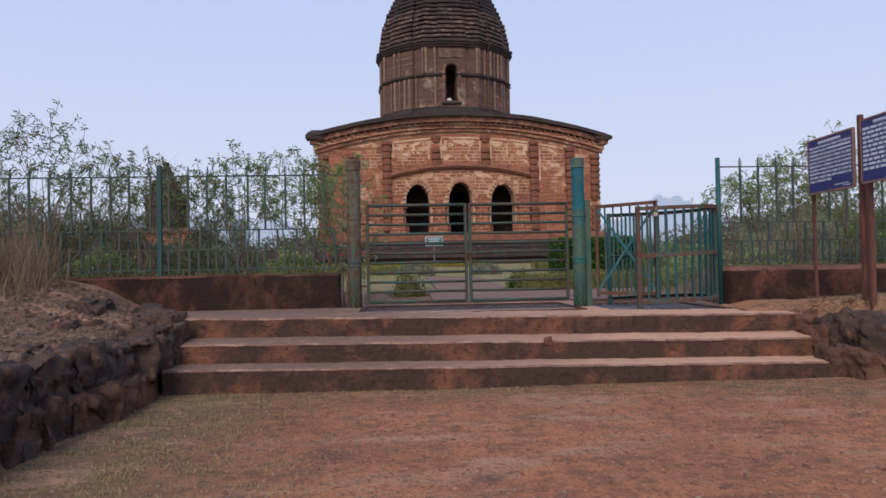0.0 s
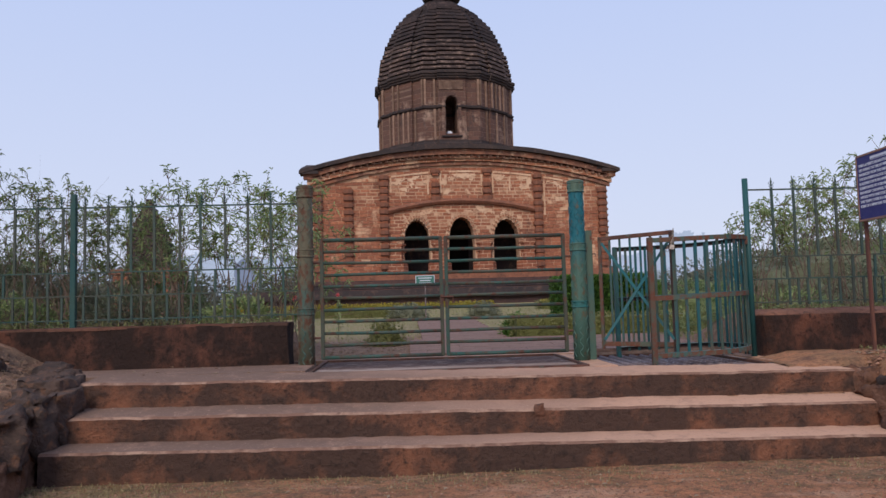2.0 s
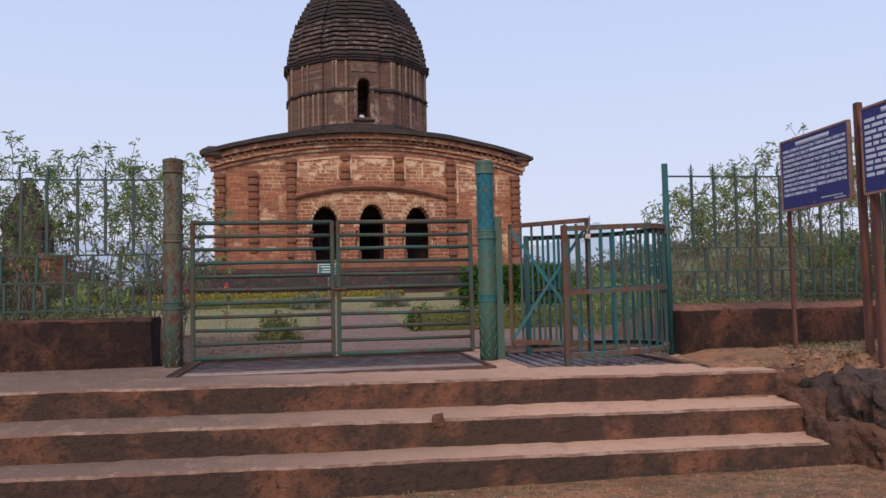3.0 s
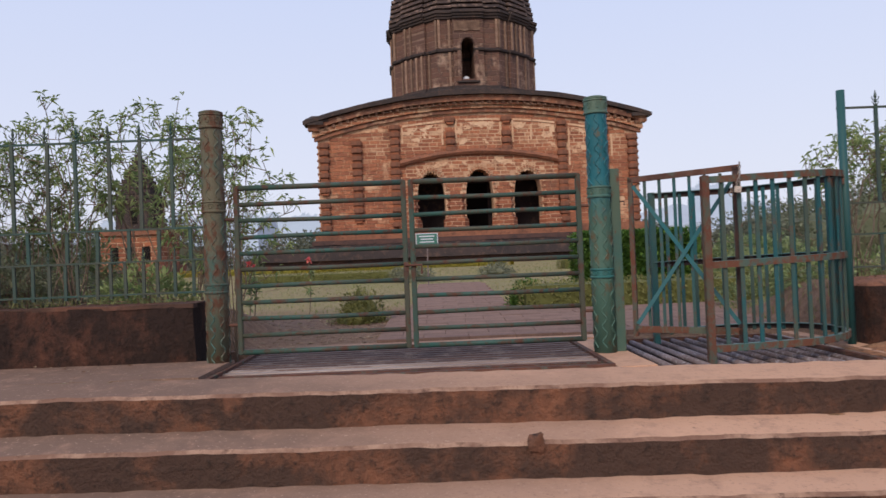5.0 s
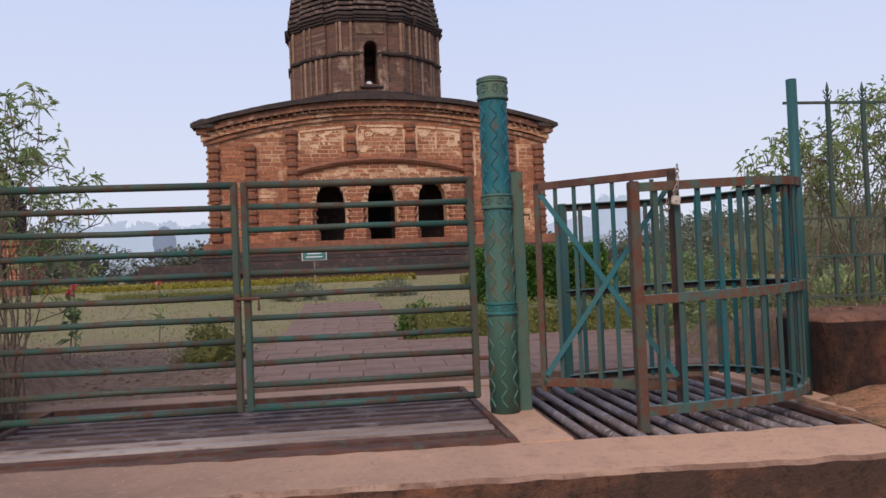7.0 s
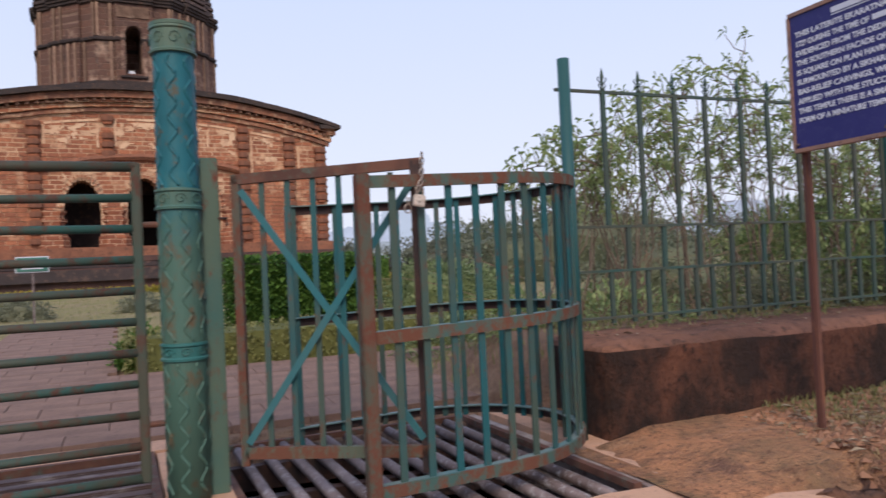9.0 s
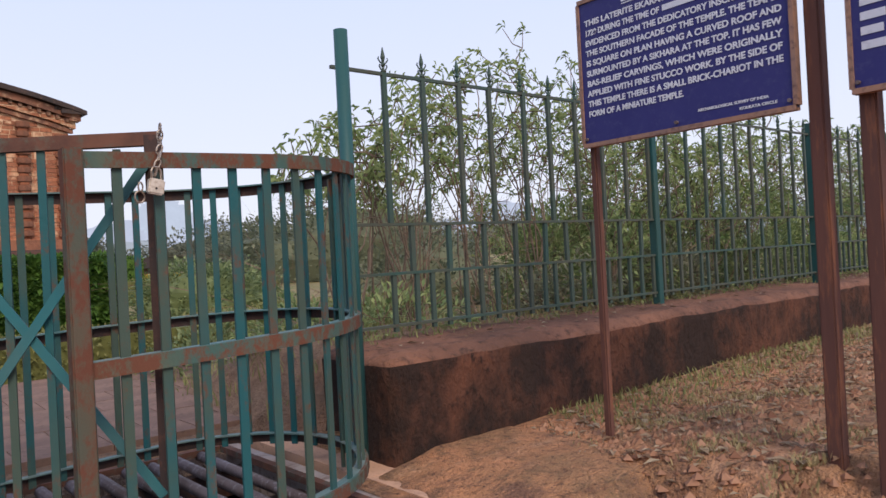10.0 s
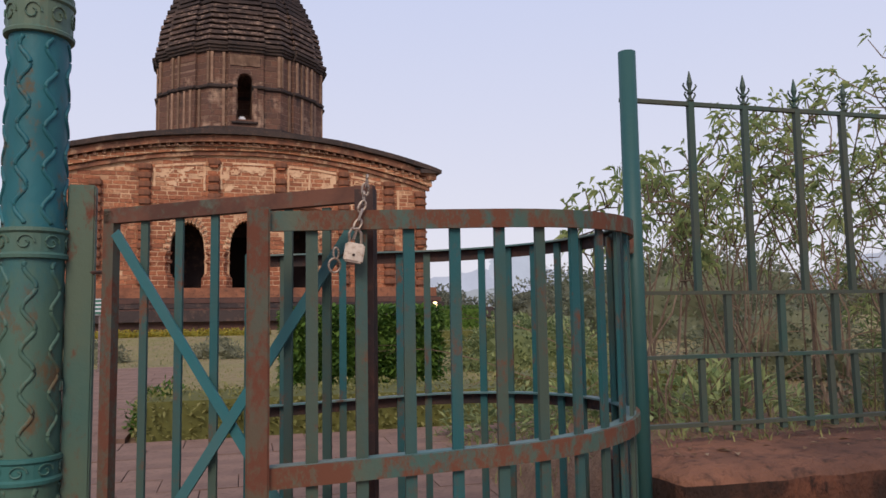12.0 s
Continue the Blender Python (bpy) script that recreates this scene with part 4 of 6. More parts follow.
def iron_fence(name, x0, x1, y, step, posts, label, first, zs=(1.095, 1.345, 1.59, 2.265)):
    f = thing(name, ((x0 + x1) / 2, y, 1.03), label, "fence", "iron fences", "structure")
    for z in zs:
        part("rail", beam(bmesh.new(), (x0, y, z), (x1, y, z), 0.03 if z < 2 else 0.018, 0.014 if z < 2 else 0.016), FENCE, f)
    top, mid, low = bar_mesh("bar", zs[2] - 0.005, zs[3] + 0.01, 0.0125), bar_mesh("bar", zs[1], zs[2], 0.0125), bar_mesh("bar", zs[0] - 0.03, zs[1], 0.0115)
    n = int((x1 - x0) / step) + 1
    rng = random.Random(11)
    for i in range(n):
        x = first + step * i * (1 if first < (x0 + x1) / 2 else -1)
        if not x0 < x < x1:
            continue
        tilt = (0, rng.uniform(-0.008, 0.008), 0)
        piece("bar", top, f, (x, y, 0), tilt, (1, 1, 1))
        piece("finial", FINIAL, f, (x, y, zs[3] + 0.006))
        if x < 0:
            piece("finial", FINIAL, f, (x, y, zs[1] + 0.006), (0, 0, 0), (0.6, 0.6, 0.8))
        for d, me in ((0.5, mid), (0.5, low), (0.0, low)):
            if x0 < x + d * step < x1:
                piece("bar", me, f, (x + d * step, y, 0), (0, rng.uniform(-0.02, 0.02), 0))
    for x in posts:
        part("post", boxed(x - 0.028, x + 0.028, y - 0.028, y + 0.028, 0.98, 2.42, bevel=0.004), TEAL, f, "thicker teal post")
    return f


iron_fence("fence", -13.5, -0.58, 9.75, 0.242, (-2.95, -5.4, -7.85, -10.3), "teal-painted spear-top iron fence on the low wall", -0.90, (1.095, 1.345, 1.59, 2.275))
iron_fence("fence", 4.265, 14, 9.75, 0.2435, (6.82, 9.3, 11.8), "teal-painted spear-top iron fence on the low wall", 4.572, (1.08, 1.335, 1.578, 2.32))

# ---- sign boards ----
TEXT = ["THIS LATERITE EKARATNA TEMPLE WAS BUILT IN", "1729 DURING THE TIME OF", "EVIDENCED FROM THE DEDICATORY INSCRIPTION ON", "THE SOUTHERN FACADE OF THE TEMPLE. THE TEMPLE", "IS SQUARE ON PLAN HAVING A CURVED ROOF AND", "SURMOUNTED BY A SIKHARA AT THE TOP. IT HAS FEW", "BAS-RELIEF CARVINGS, WHICH WERE ORIGINALLY", "APPLIED WITH FINE STUCCO WORK. BY THE SIDE OF", "THIS TEMPLE THERE IS A SMALL BRICK-CHARIOT IN THE", "FORM OF A MINIATURE TEMPLE."]


def line_mesh(text, width):
    cu = bpy.data.curves.new("line", "FONT")
    cu.body, cu.size, cu.extrude, cu.offset = text, 0.05, 0.0008, 0.0014
    ob = new("line", cu)
    bpy.context.view_layer.update()
    me = bpy.data.meshes.new_from_object(ob.evaluated_get(bpy.context.evaluated_depsgraph_get()))
    w = ob.dimensions.x
    bpy.data.objects.remove(ob)
    if width:
        me.transform(Matrix.Diagonal((width / w, 0.70, 1, 1)))
    me.materials.clear()
    me.materials.append(SIGNWHITE)
    return me


def sign(at, turn, width, z0, z1, post_l, post_r, lines, label):
    """A board on two posts; in its own frame x runs along the board and -y faces the reader."""
    s = thing("sign_board", at, label, "sign", "sign boards", turn=turn)
    board = part("panel", boxed(0.0, width, -0.012, 0.012, z0, z1, bevel=0.003), SIGNBLUE, s)
    for a in ((0, width, z0 - 0.006, z0 + 0.012), (0, width, z1 - 0.012, z1 + 0.006)):
        part("edge_strip", boxed(a[0], a[1], -0.019, 0.016, a[2], a[3]), SIGNEDGE, board, "rust-stained edge strip")
    for x in (0.0, width):
        part("edge_strip", boxed(x - 0.008, x + 0.008, -0.018, 0.015, z0 + 0.012, z1 - 0.012), SIGNEDGE, board, "rust-stained edge strip")
    for x, half, top in post_l, post_r:
        part("post", boxed(x - half, x + half, 0.02, 0.02 + 2 * half, -0.15, top, bevel=0.006), SIGNPOST, s, "dark red-brown post")
    for x in (0.02, width / 2, width - 0.02):
        part("bolt", rod((x, -0.024, z0 + 0.03), (x, -0.012, z0 + 0.03), 0.007, 8), STEEL, board)
    pitch = (z1 - z0 - 0.10) / 12.2
    left = 0.035
    me = finish(boxed(width * 0.25, width * 0.75, -0.0145, -0.0125, z1 - 0.062, z1 - 0.038), "bar", SIGNWHITE)
    piece("lettering", me, board)
    me = finish(boxed(width * 0.25, width * 0.75, -0.0145, -0.0125, z1 - 0.072, z1 - 0.068), "bar", SIGNWHITE)
    piece("lettering", me, board)
    for i in range(10):
        z = z1 - 0.115 - pitch * i
        if lines:
            long = width - 0.07 if i not in (1, 9) else (0.40 if i == 1 else 0.50) * width
            ob = piece("lettering", line_mesh(lines[i], long), board, (left, -0.0135, z), (radians(90), 0, 0))
            if i == 1:
                me = finish(boxed(left + long + 0.02, width - 0.04, -0.0145, -0.0125, z + 0.003, z + 0.026), "bar", SIGNWHITE)
                piece("lettering", me, board)
        else:
            rng = random.Random(i)
            x = left
            while x < width - 0.1:
                w = rng.uniform(0.05, 0.13)
                me = finish(boxed(x, min(x + w, width - 0.04), -0.0145, -0.0125, z - 0.004, z + 0.022), "bar", SIGNWHITE)
                piece("lettering", me, board)
                x += w + 0.022
    if lines:
        for i, text in enumerate(("ARCHAEOLOGICAL SURVEY OF INDIA", "KOLKATA CIRCLE")):
            me = line_mesh(text, (0.30 if i == 0 else 0.15) * width)
            me.transform(Matrix.Diagonal((1, 0.42, 1, 1)))
            piece("lettering", me, board, (width * (0.60 if i == 0 else 0.78), -0.0135, z0 + 0.055 - 0.024 * i), (radians(90), 0, 0))
    return s


sign((5.03, 8.885, 0.6), -92.0, 0.95, 1.26, 1.90, (0.015, 0.017, 1.90), (1.0, 0.027, 2.03), TEXT, "blue notice board with white English writing on two dark posts")
sign((4.965, 7.74, 0.6), -92.0, 0.90, 1.27, 1.94, (0.03, 0.028, 1.95), (0.87, 0.028, 1.95), None, "blue notice board with white Bengali writing on two dark posts")

# ---- temple ----
TW, PT = 6.5, 2.6
temple = thing("temple", (3.07, 34.35, 1.1), "single-towered laterite temple with curved cornice and traces of stucco", "temple", turn=3.0)


def curve_z(x, low, high, half=TW):
    return low + (high - low) * (1 - (x / half) ** 2)


def wall_with_arches(front):
    """One wall face as columns of quads, with three cusped openings in the front."""
    bm = bmesh.new()
    arches = [(-2.03, 0.57, 3.75), (-0.07, 0.57, 3.85), (1.90, 0.57, 3.75)] if front else []

    def soffit(x):
        for c, half, top in arches:
            u = (x - c) / half
            if abs(u) < 0.999:
                return 2.75 + (top - 2.75) * math.sqrt(1 - u * u) + 0.05 * math.cos(u * 30)
        return None

    cuts = {-TW, TW}
    for i in range(41):
        cuts.add(-TW + 2 * TW * i / 40)
    for c, half, top in arches:
        for i in range(29):
            cuts.add(c - half + 2 * half * i / 28)
        cuts.update((c - half - 0.002, c + half + 0.002))
    cuts = sorted(cuts)
    for a, b in zip(cuts, cuts[1:]):
        if b - a < 1e-4:
            continue
        top_a, top_b = curve_z(a, 5.4, 6.55), curve_z(b, 5.4, 6.55)
        m = (a + b) / 2
        s = soffit(m)
        low_a = low_b = 1.4
        if s:
            sa, sb = soffit(a), soffit(b)
            low_a, low_b = sa or 2.7, sb or 2.7
            # reveal of the opening
            f = [bm.verts.new(p) for p in ((a, 0, low_a), (b, 0, low_b), (b, 0.75, low_b), (a, 0.75, low_a))]
            bm.faces.new(f)
        f = [bm.verts.new(p) for p in ((a, 0, low_a), (b, 0, low_b), (b, 0, top_b), (a, 0, top_a))]
        bm.faces.new(f)
    for c, half, top in arches:
        for sx in (-1, 1):
            x = c + sx * half
            f = [bm.verts.new(p) for p in ((x, 0, 1.4), (x, 0.75, 1.4), (x, 0.75, 2.75), (x, 0, 2.75))]
            bm.faces.new(f)
    bmesh.ops.remove_doubles(bm, verts=bm.verts, dist=0.003)
    return bm


front_wall = part("wall", wall_with_arches(True), MORTAR, temple, "front wall of laid blocks with pale mortar and three cusped arches")
for k, (turn, tx, ty) in enumerate(((90, TW, TW), (180, 0, 2 * TW), (270, -TW, TW))):
    bm = wall_with_arches(False)
    bmesh.ops.rotate(bm, verts=bm.verts, cent=(0, 0, 0), matrix=Matrix.Rotation(radians(turn), 3, "Z"))
    bmesh.ops.translate(bm, verts=bm.verts, vec=(tx, ty, 0))
    part("wall", bm, BLOCKS, temple)
# The porch's inner shade is put into the colour of these parts.
part("porch_back_wall", boxed(-5.5, 5.5, 2.6, 3.0, 1.4, 5.0), PLINTHPORCHDARK, temple, "back wall of the porch, darkened to give the shade inside")
part("porch_ceiling", boxed(-5.6, 5.6, 0.76, 2.6, 4.4, 4.7), SHADEBLACK, temple)
part("porch_side", boxed(-4.2, -3.9, 0.76, 2.6, 1.4, 4.4), SHADEBLACK, temple)
part("porch_side", boxed(3.8, 4.1, 0.76, 2.6, 1.4, 4.4), SHADEBLACK, temple)
part("inner_doorway", boxed(-0.65, 0.55, 2.56, 2.62, 1.45, 3.5), SHADEBLACK, temple, "inner doorway drawn as a black sheet of shade")


def curved_band(z_low, z_high, tall, y0, y1, half, n=48, lift=None):
    """A moulding that follows the curved cornice along the front."""
    bm = bmesh.new()
    rings = []
    for i in range(n + 1):
        x = -half + 2 * half * i / n
        z = curve_z(x, z_low, z_high, half)
        rings.append([(x, y0, z), (x, y1, z), (x, y1, z + tall), (x, y0, z + tall)])
    loft(bm, rings)
    bmesh.ops.recalc_face_normals(bm, faces=bm.faces)
    return bm


def all_round(name, material, label="", **k):
    for turn in (0, 90, 180, 270):
        bm = curved_band(**k)
        bmesh.ops.translate(bm, verts=bm.verts, vec=(0, -TW, 0))
        bmesh.ops.rotate(bm, verts=bm.verts, cent=(0, 0, 0), matrix=Matrix.Rotation(radians(turn), 3, "Z"))
        bmesh.ops.translate(bm, verts=bm.verts, vec=(0, TW, 0))
        part(name, rough_up(bm, 0.02, 2.0, turn), material, temple, label)


all_round("cornice", CORNICE, z_low=5.10, z_high=6.12, tall=0.14, y0=-0.12, y1=0.02, half=TW + 0.10)
all_round("cornice", STUCCO, z_low=5.26, z_high=6.28, tall=0.24, y0=-0.20, y1=0.02, half=TW + 0.18)
all_round("cornice", CORNICE, z_low=5.51, z_high=6.56, tall=0.22, y0=-0.34, y1=0.05, half=TW + 0.32)
all_round("eave", ROOFDARK, "blackened eave course", z_low=5.73, z_high=6.79, tall=0.14, y0=-0.50, y1=0.3, half=TW + 0.48)
all_round("eave", ROOFDARK, "blackened eave course", z_low=5.865, z_high=6.925, tall=0.09, y0=-0.36, y1=0.5, half=TW + 0.36)
# dentils under the cornice
DENTIL = finish(boxed(-0.06, 0.06, -0.16, 0.02, 0, 0.14), "dentil", CORNICE)
for i in range(46):
    x = -6.4 + 12.8 * i / 45
    piece("dentil", DENTIL, temple, (x, -0.10, curve_z(x, 5.47, 6.50) - 0.02))
# vaulted roof
bm = bmesh.new()
N = 24
grid = [[bm.verts.new((-TW - 0.3 + (2 * TW + 0.6) * i / N, -0.3 + (2 * TW + 0.6) * j / N, 5.6 + 0.8 * max(1 - ((i / N) * 2 - 1) ** 2, 0) + 0.28 * max(1 - ((j / N) * 2 - 1) ** 2, 0) + 0.12 * (1 - ((i / N) * 2 - 1) ** 2) * (1 - ((j / N) * 2 - 1) ** 2))) for i in range(N + 1)] for j in range(N + 1)]
for j in range(N):
    for i in range(N):
        bm.faces.new((grid[j][i], grid[j][i + 1], grid[j + 1][i + 1], grid[j + 1][i]))
part("roof", bm, ROOFDARK, temple, "dark vaulted roof", True)
# pilasters of stacked blocks
BLOCK = finish(boxed(-0.20, 0.20, -0.19, 0.03, 0, 0.2, bevel=0.025), "block", BAND)
SMALL = finish(boxed(-0.14, 0.14, -0.12, 0.03, 0, 0.09, bevel=0.012), "block", BLOCKS)
for x, z0, high in ((-6.25, 1.55, 5.15), (-4.95, 1.6, 5.5), (-3.42, 1.6, 5.85), (-1.18, 4.55, 6.1), (1.10, 4.55, 6.1), (3.35, 1.6, 5.85), (5.05, 1.6, 5.5), (6.25, 1.55, 5.15)):
    z, k = z0, 0
    rng = random.Random(int(x * 10))
    while z < high - 0.15:
        if k % 2 == 0:
            if rng.random() > 0.08:
                piece("block", BLOCK, temple, (x, 0, z), (0, 0, rng.uniform(-0.05, 0.05)), (rng.uniform(0.9, 1.08), rng.uniform(0.75, 1.1), 1))
            z += 0.205
        else:
            piece("block", SMALL, temple, (x, 0, z), (0, 0, 0), (1, rng.uniform(0.8, 1.1), 1))
            z += 0.095
        k += 1
TOOTH = finish(boxed(-0.07, 0.07, -0.05, 0.12, 0, 0.09, bevel=0.012), "tooth", BAND)
for side in (-1, 1):
    for k in range(13):
        piece("tooth", TOOTH, temple, (side * (TW - 0.025), 0.05, 1.62 + 0.27 * k))
# curved beam over the arches
bm = bmesh.new()
loft(bm, [[(-3.25 + 6.4 * i / 30, y, 4.0 + 0.42 * (1 - ((i - 15) / 15) ** 2) + z) for y, z in ((0.02, 0), (-0.14, 0.02), (-0.22, 0.12), (-0.14, 0.24), (0.02, 0.26))] for i in range(31)])
bmesh.ops.recalc_face_normals(bm, faces=bm.faces)
part("beam", rough_up(bm, 0.02, 2.5), BAND, temple, "curved moulding above the arches")


def panel(x0, x1, z0a, z1a, y, rise):
    bm = bmesh.new()
    rings = []
    for i in range(13):
        x = x0 + (x1 - x0) * i / 12
        r = rise * (1 - (x / TW) ** 2)
        rings.append([(x, 0.02, z0a + r), (x, y, z0a + r), (x, y, z1a + r), (x, 0.02, z1a + r)])
    loft(bm, rings)
    bmesh.ops.recalc_face_normals(bm, faces=bm.faces)
    return bm


# rings of small voussoirs over each arch
VOUSS = finish(boxed(-0.035, 0.035, -0.07, 0.03, 0, 0.17), "voussoir", STUCCO)
for c in (-2.03, -0.07, 1.90):
    for i in range(17):
        a = radians(-84 + 168 * i / 16)
        piece("voussoir", VOUSS, front_wall, (c + 0.58 * math.sin(a), 0, 2.74 + 1.08 * math.cos(a)), (0, a, 0))
for c in (-1.05, 0.92, -2.95, 2.85):
    prof = [(0.52, 1.42), (0.51, 1.82), (0.45, 1.86), (0.45, 1.93), (0.39, 1.97), (0.36, 2.28), (0.44, 2.34), (0.44, 2.42), (0.36, 2.47), (0.36, 2.58), (0.42, 2.63), (0.45, 2.72)]
    bm = bmesh.new()
    loft(bm, [[(c - r, 0.1, z), (c - r * 0.6, -0.16 - r * 0.2, z), (c + r * 0.6, -0.16 - r * 0.2, z), (c + r, 0.1, z)] for r, z in prof])
    part("column", bm, BLOCKS, temple, "stout moulded column between the arches")
# plinth in two tiers
part("plinth", diced(-8.2, 7.75, -3.1, 2 * TW + 2.5, -0.4, 0.40, 1.2, 0.03, 1, 3), PLINTH, temple, "broad plinth of worn blocks")
part("plinth_lip", diced(-8.35, 7.85, -3.3, -2.9, 0.34, 0.68, 0.8, 0.03, 1, 4), PLINTHPORCHDARK, temple)
part("plinth_top", boxed(-8.2, 7.75, -2.95, 2 * TW + 2.5, 0.35, 0.65), COPING, temple)
for k in range(3):
    part("upper_plinth", diced(-6.9 + 0.07 * k, 6.9 - 0.07 * k, -1.2 + 0.14 * k, 2 * TW + 0.6, 0.6 + 0.172 * k, 0.75 + 0.172 * k, 0.9, 0.025, 1, 5 + k), PLINTH if k != 1 else PLINTHPORCHDARK, temple)
part("plinth_core", boxed(-6.7, 6.7, -0.86, 2 * TW + 0.5, 0.6, 1.12), PLINTHPORCHDARK, temple)
part("upper_plinth", diced(-6.65, 6.65, -0.7, 2 * TW + 0.3, 1.1, 1.45, 1.0, 0.025, 1, 6), BAND, temple)

# tower
TC = (0.04, 6.45)


def tower_ring(r, z, ribs=0.12):
    """Plan of the tower: an octagon with a shallow bay on every face."""
    pts = []
    for k in range(8):
        a = math.tau * k / 8
        f = r * math.cos(math.tau / 16) * 1.0
        half = r * math.sin(math.tau / 16)
        for u, d in ((-1.0, 0), (-0.5, 0), (-0.5, ribs), (0.5, ribs), (0.5, 0)):
            x, y = f + d * r / 3.4, u * half
            pts.append((TC[0] + x * math.cos(a) - y * math.sin(a), TC[1] + x * math.sin(a) + y * math.cos(a), z))
    return pts


def tower(name, material, rows, label=""):
    bm = loft(bmesh.new(), [tower_ring(r, z) for r, z in rows])
    bmesh.ops.recalc_face_normals(bm, faces=bm.faces)
    return part(name, rough_up(bm, 0.02, 1.5), material, temple, label)


tower("tower_base", ROOFDARK, [(3.86, 6.4), (3.86, 7.36), (3.76, 7.40), (3.76, 7.58), (3.70, 7.62), (3.70, 7.78), (3.62, 7.82), (3.62, 7.94)], "stepped base of the tower")
drums = [tower("drum", DRUM, [(3.57, 7.9), (3.57, 9.48)], "tower drum of weathered blocks"),
         tower("drum_band", ROOFDARK, [(3.58, 9.46), (3.68, 9.50), (3.70, 9.58), (3.60, 9.64)]),
         tower("drum", DRUM, [(3.57, 9.62), (3.55, 10.98)], "tower drum of weathered blocks")]
tower("drum_band", ROOFDARK, [(3.55, 10.94), (3.66, 10.97), (3.66, 11.06), (3.73, 11.08), (3.73, 11.17), (3.80, 11.19), (3.80, 11.30), (3.62, 11.38)], "blackened cornice of the drum")


def cut_slot(owners, x, half, z0, z1, y0, y1):
    """An arched opening through the front of the drum."""
    outline = [(x - half, z0), (x + half, z0)] + [(x + half * math.cos(math.pi * i / 10), z1 - half + half * math.sin(math.pi * i / 10)) for i in range(11)]
    bm = loft(bmesh.new(), [[(u, y, w) for u, w in outline] for y in (y0, y1)])
    bmesh.ops.recalc_face_normals(bm, faces=bm.faces)
    cutter = new("cutter", finish(bm, "cutter", DRUM))
    for ob in owners:
        keep, ob.parent = ob.parent, None
        mod = ob.modifiers.new("cut", "BOOLEAN")
        mod.operation, mod.object, mod.solver = "DIFFERENCE", cutter, "EXACT"
        bpy.context.view_layer.update()
        me = bpy.data.meshes.new_from_object(ob.evaluated_get(bpy.context.evaluated_depsgraph_get()))
        ob.modifiers.clear()
        ob.data = me
        ob.parent = keep
    bpy.data.objects.remove(cutter)


SX = TC[0] - 0.04
cut_slot(drums, SX, 0.28, 8.24, 10.06, 2.4, 4.7)
for x in (SX - 0.40, SX + 0.40):
    part("jamb", boxed(x - 0.07, x + 0.07, 2.93, 3.10, 8.1, 9.85), DRUM, temple)
bm = bmesh.new()
loft(bm, [[(SX + r * math.cos(math.pi * i / 12), y, 9.78 + r * math.sin(math.pi * i / 12)) for y, r in ((3.10, 0.31), (2.95, 0.31), (2.95, 0.46), (3.10, 0.46))] for i in range(13)])
bmesh.ops.recalc_face_normals(bm, faces=bm.faces)
part("window_arch", bm, DRUM, temple, "worn arch over the window slot")
part("window_sill", boxed(SX - 0.5, SX + 0.5, 2.92, 3.2, 8.06, 8.16, bevel=0.02), ROOFDARK, temple)
part("plaster_frieze", rough_up(diced(SX - 0.58, SX + 0.58, 2.995, 3.08, 10.40, 10.84, 0.12, 0.02, 5, 2), 0.01, 9), RIBPALE, temple, "pale plaster frieze above the window slot")
part("pale_stone", rough_up(boxed(SX - 0.22, SX + 0.05, 3.25, 3.45, 8.24, 8.42, bevel=0.05), 0.02, 6), SIGNWHITE, temple, "small pale block low in the window slot")
# thin upright ribs on the drum
RIBM = finish(boxed(-0.05, 0.05, -0.06, 0.05, 0, 1.0), "rib", RIBPALE)
for k in range(8):
    a = math.tau * k / 8
    for u in (-0.95, -0.62, -0.36, -0.12, 0.12, 0.36, 0.62, 0.95):
        if k == 6 and abs(u) < 0.5:
            continue
        d = 0.12 if abs(u) < 0.5 else 0.0
        f, s = 3.565 * math.cos(math.tau / 16) + d, u * 3.565 * math.sin(math.tau / 16)
        for z, h in ((7.96, 1.50), (9.66, 1.27)):
            if random.Random(k * 31 + u * 7 + z).random() < 0.3:
                continue
            piece("rib", RIBM, temple, (TC[0] + f * math.cos(a) - s * math.sin(a), TC[1] + f * math.sin(a) + s * math.cos(a), z), (0, 0, a + math.pi / 2), (1, 1, h))
# dome of stepped courses
PROFILE = [(11.35, 3.62), (12.25, 3.48), (13.2, 3.16), (14.25, 2.62), (15.0, 1.92), (15.5, 1.17), (15.9, 0.62)]


def dome_r(z):
    for (a, r), (b, q) in zip(PROFILE, PROFILE[1:]):
        if z <= b:
            return r + (q - r) * (z - a) / (b - a)
    return 0.6


DOMEPALE = mottled("tower_pale_courses", (0.085, 0.058, 0.052), (0.05, 0.038, 0.038), (0.34, 0.235, 0.19), 1.0, 3.2, 0.95, 0.8, 0.05, stretch=(1, 1, 2.2))
courses = 19
rng = random.Random(19)
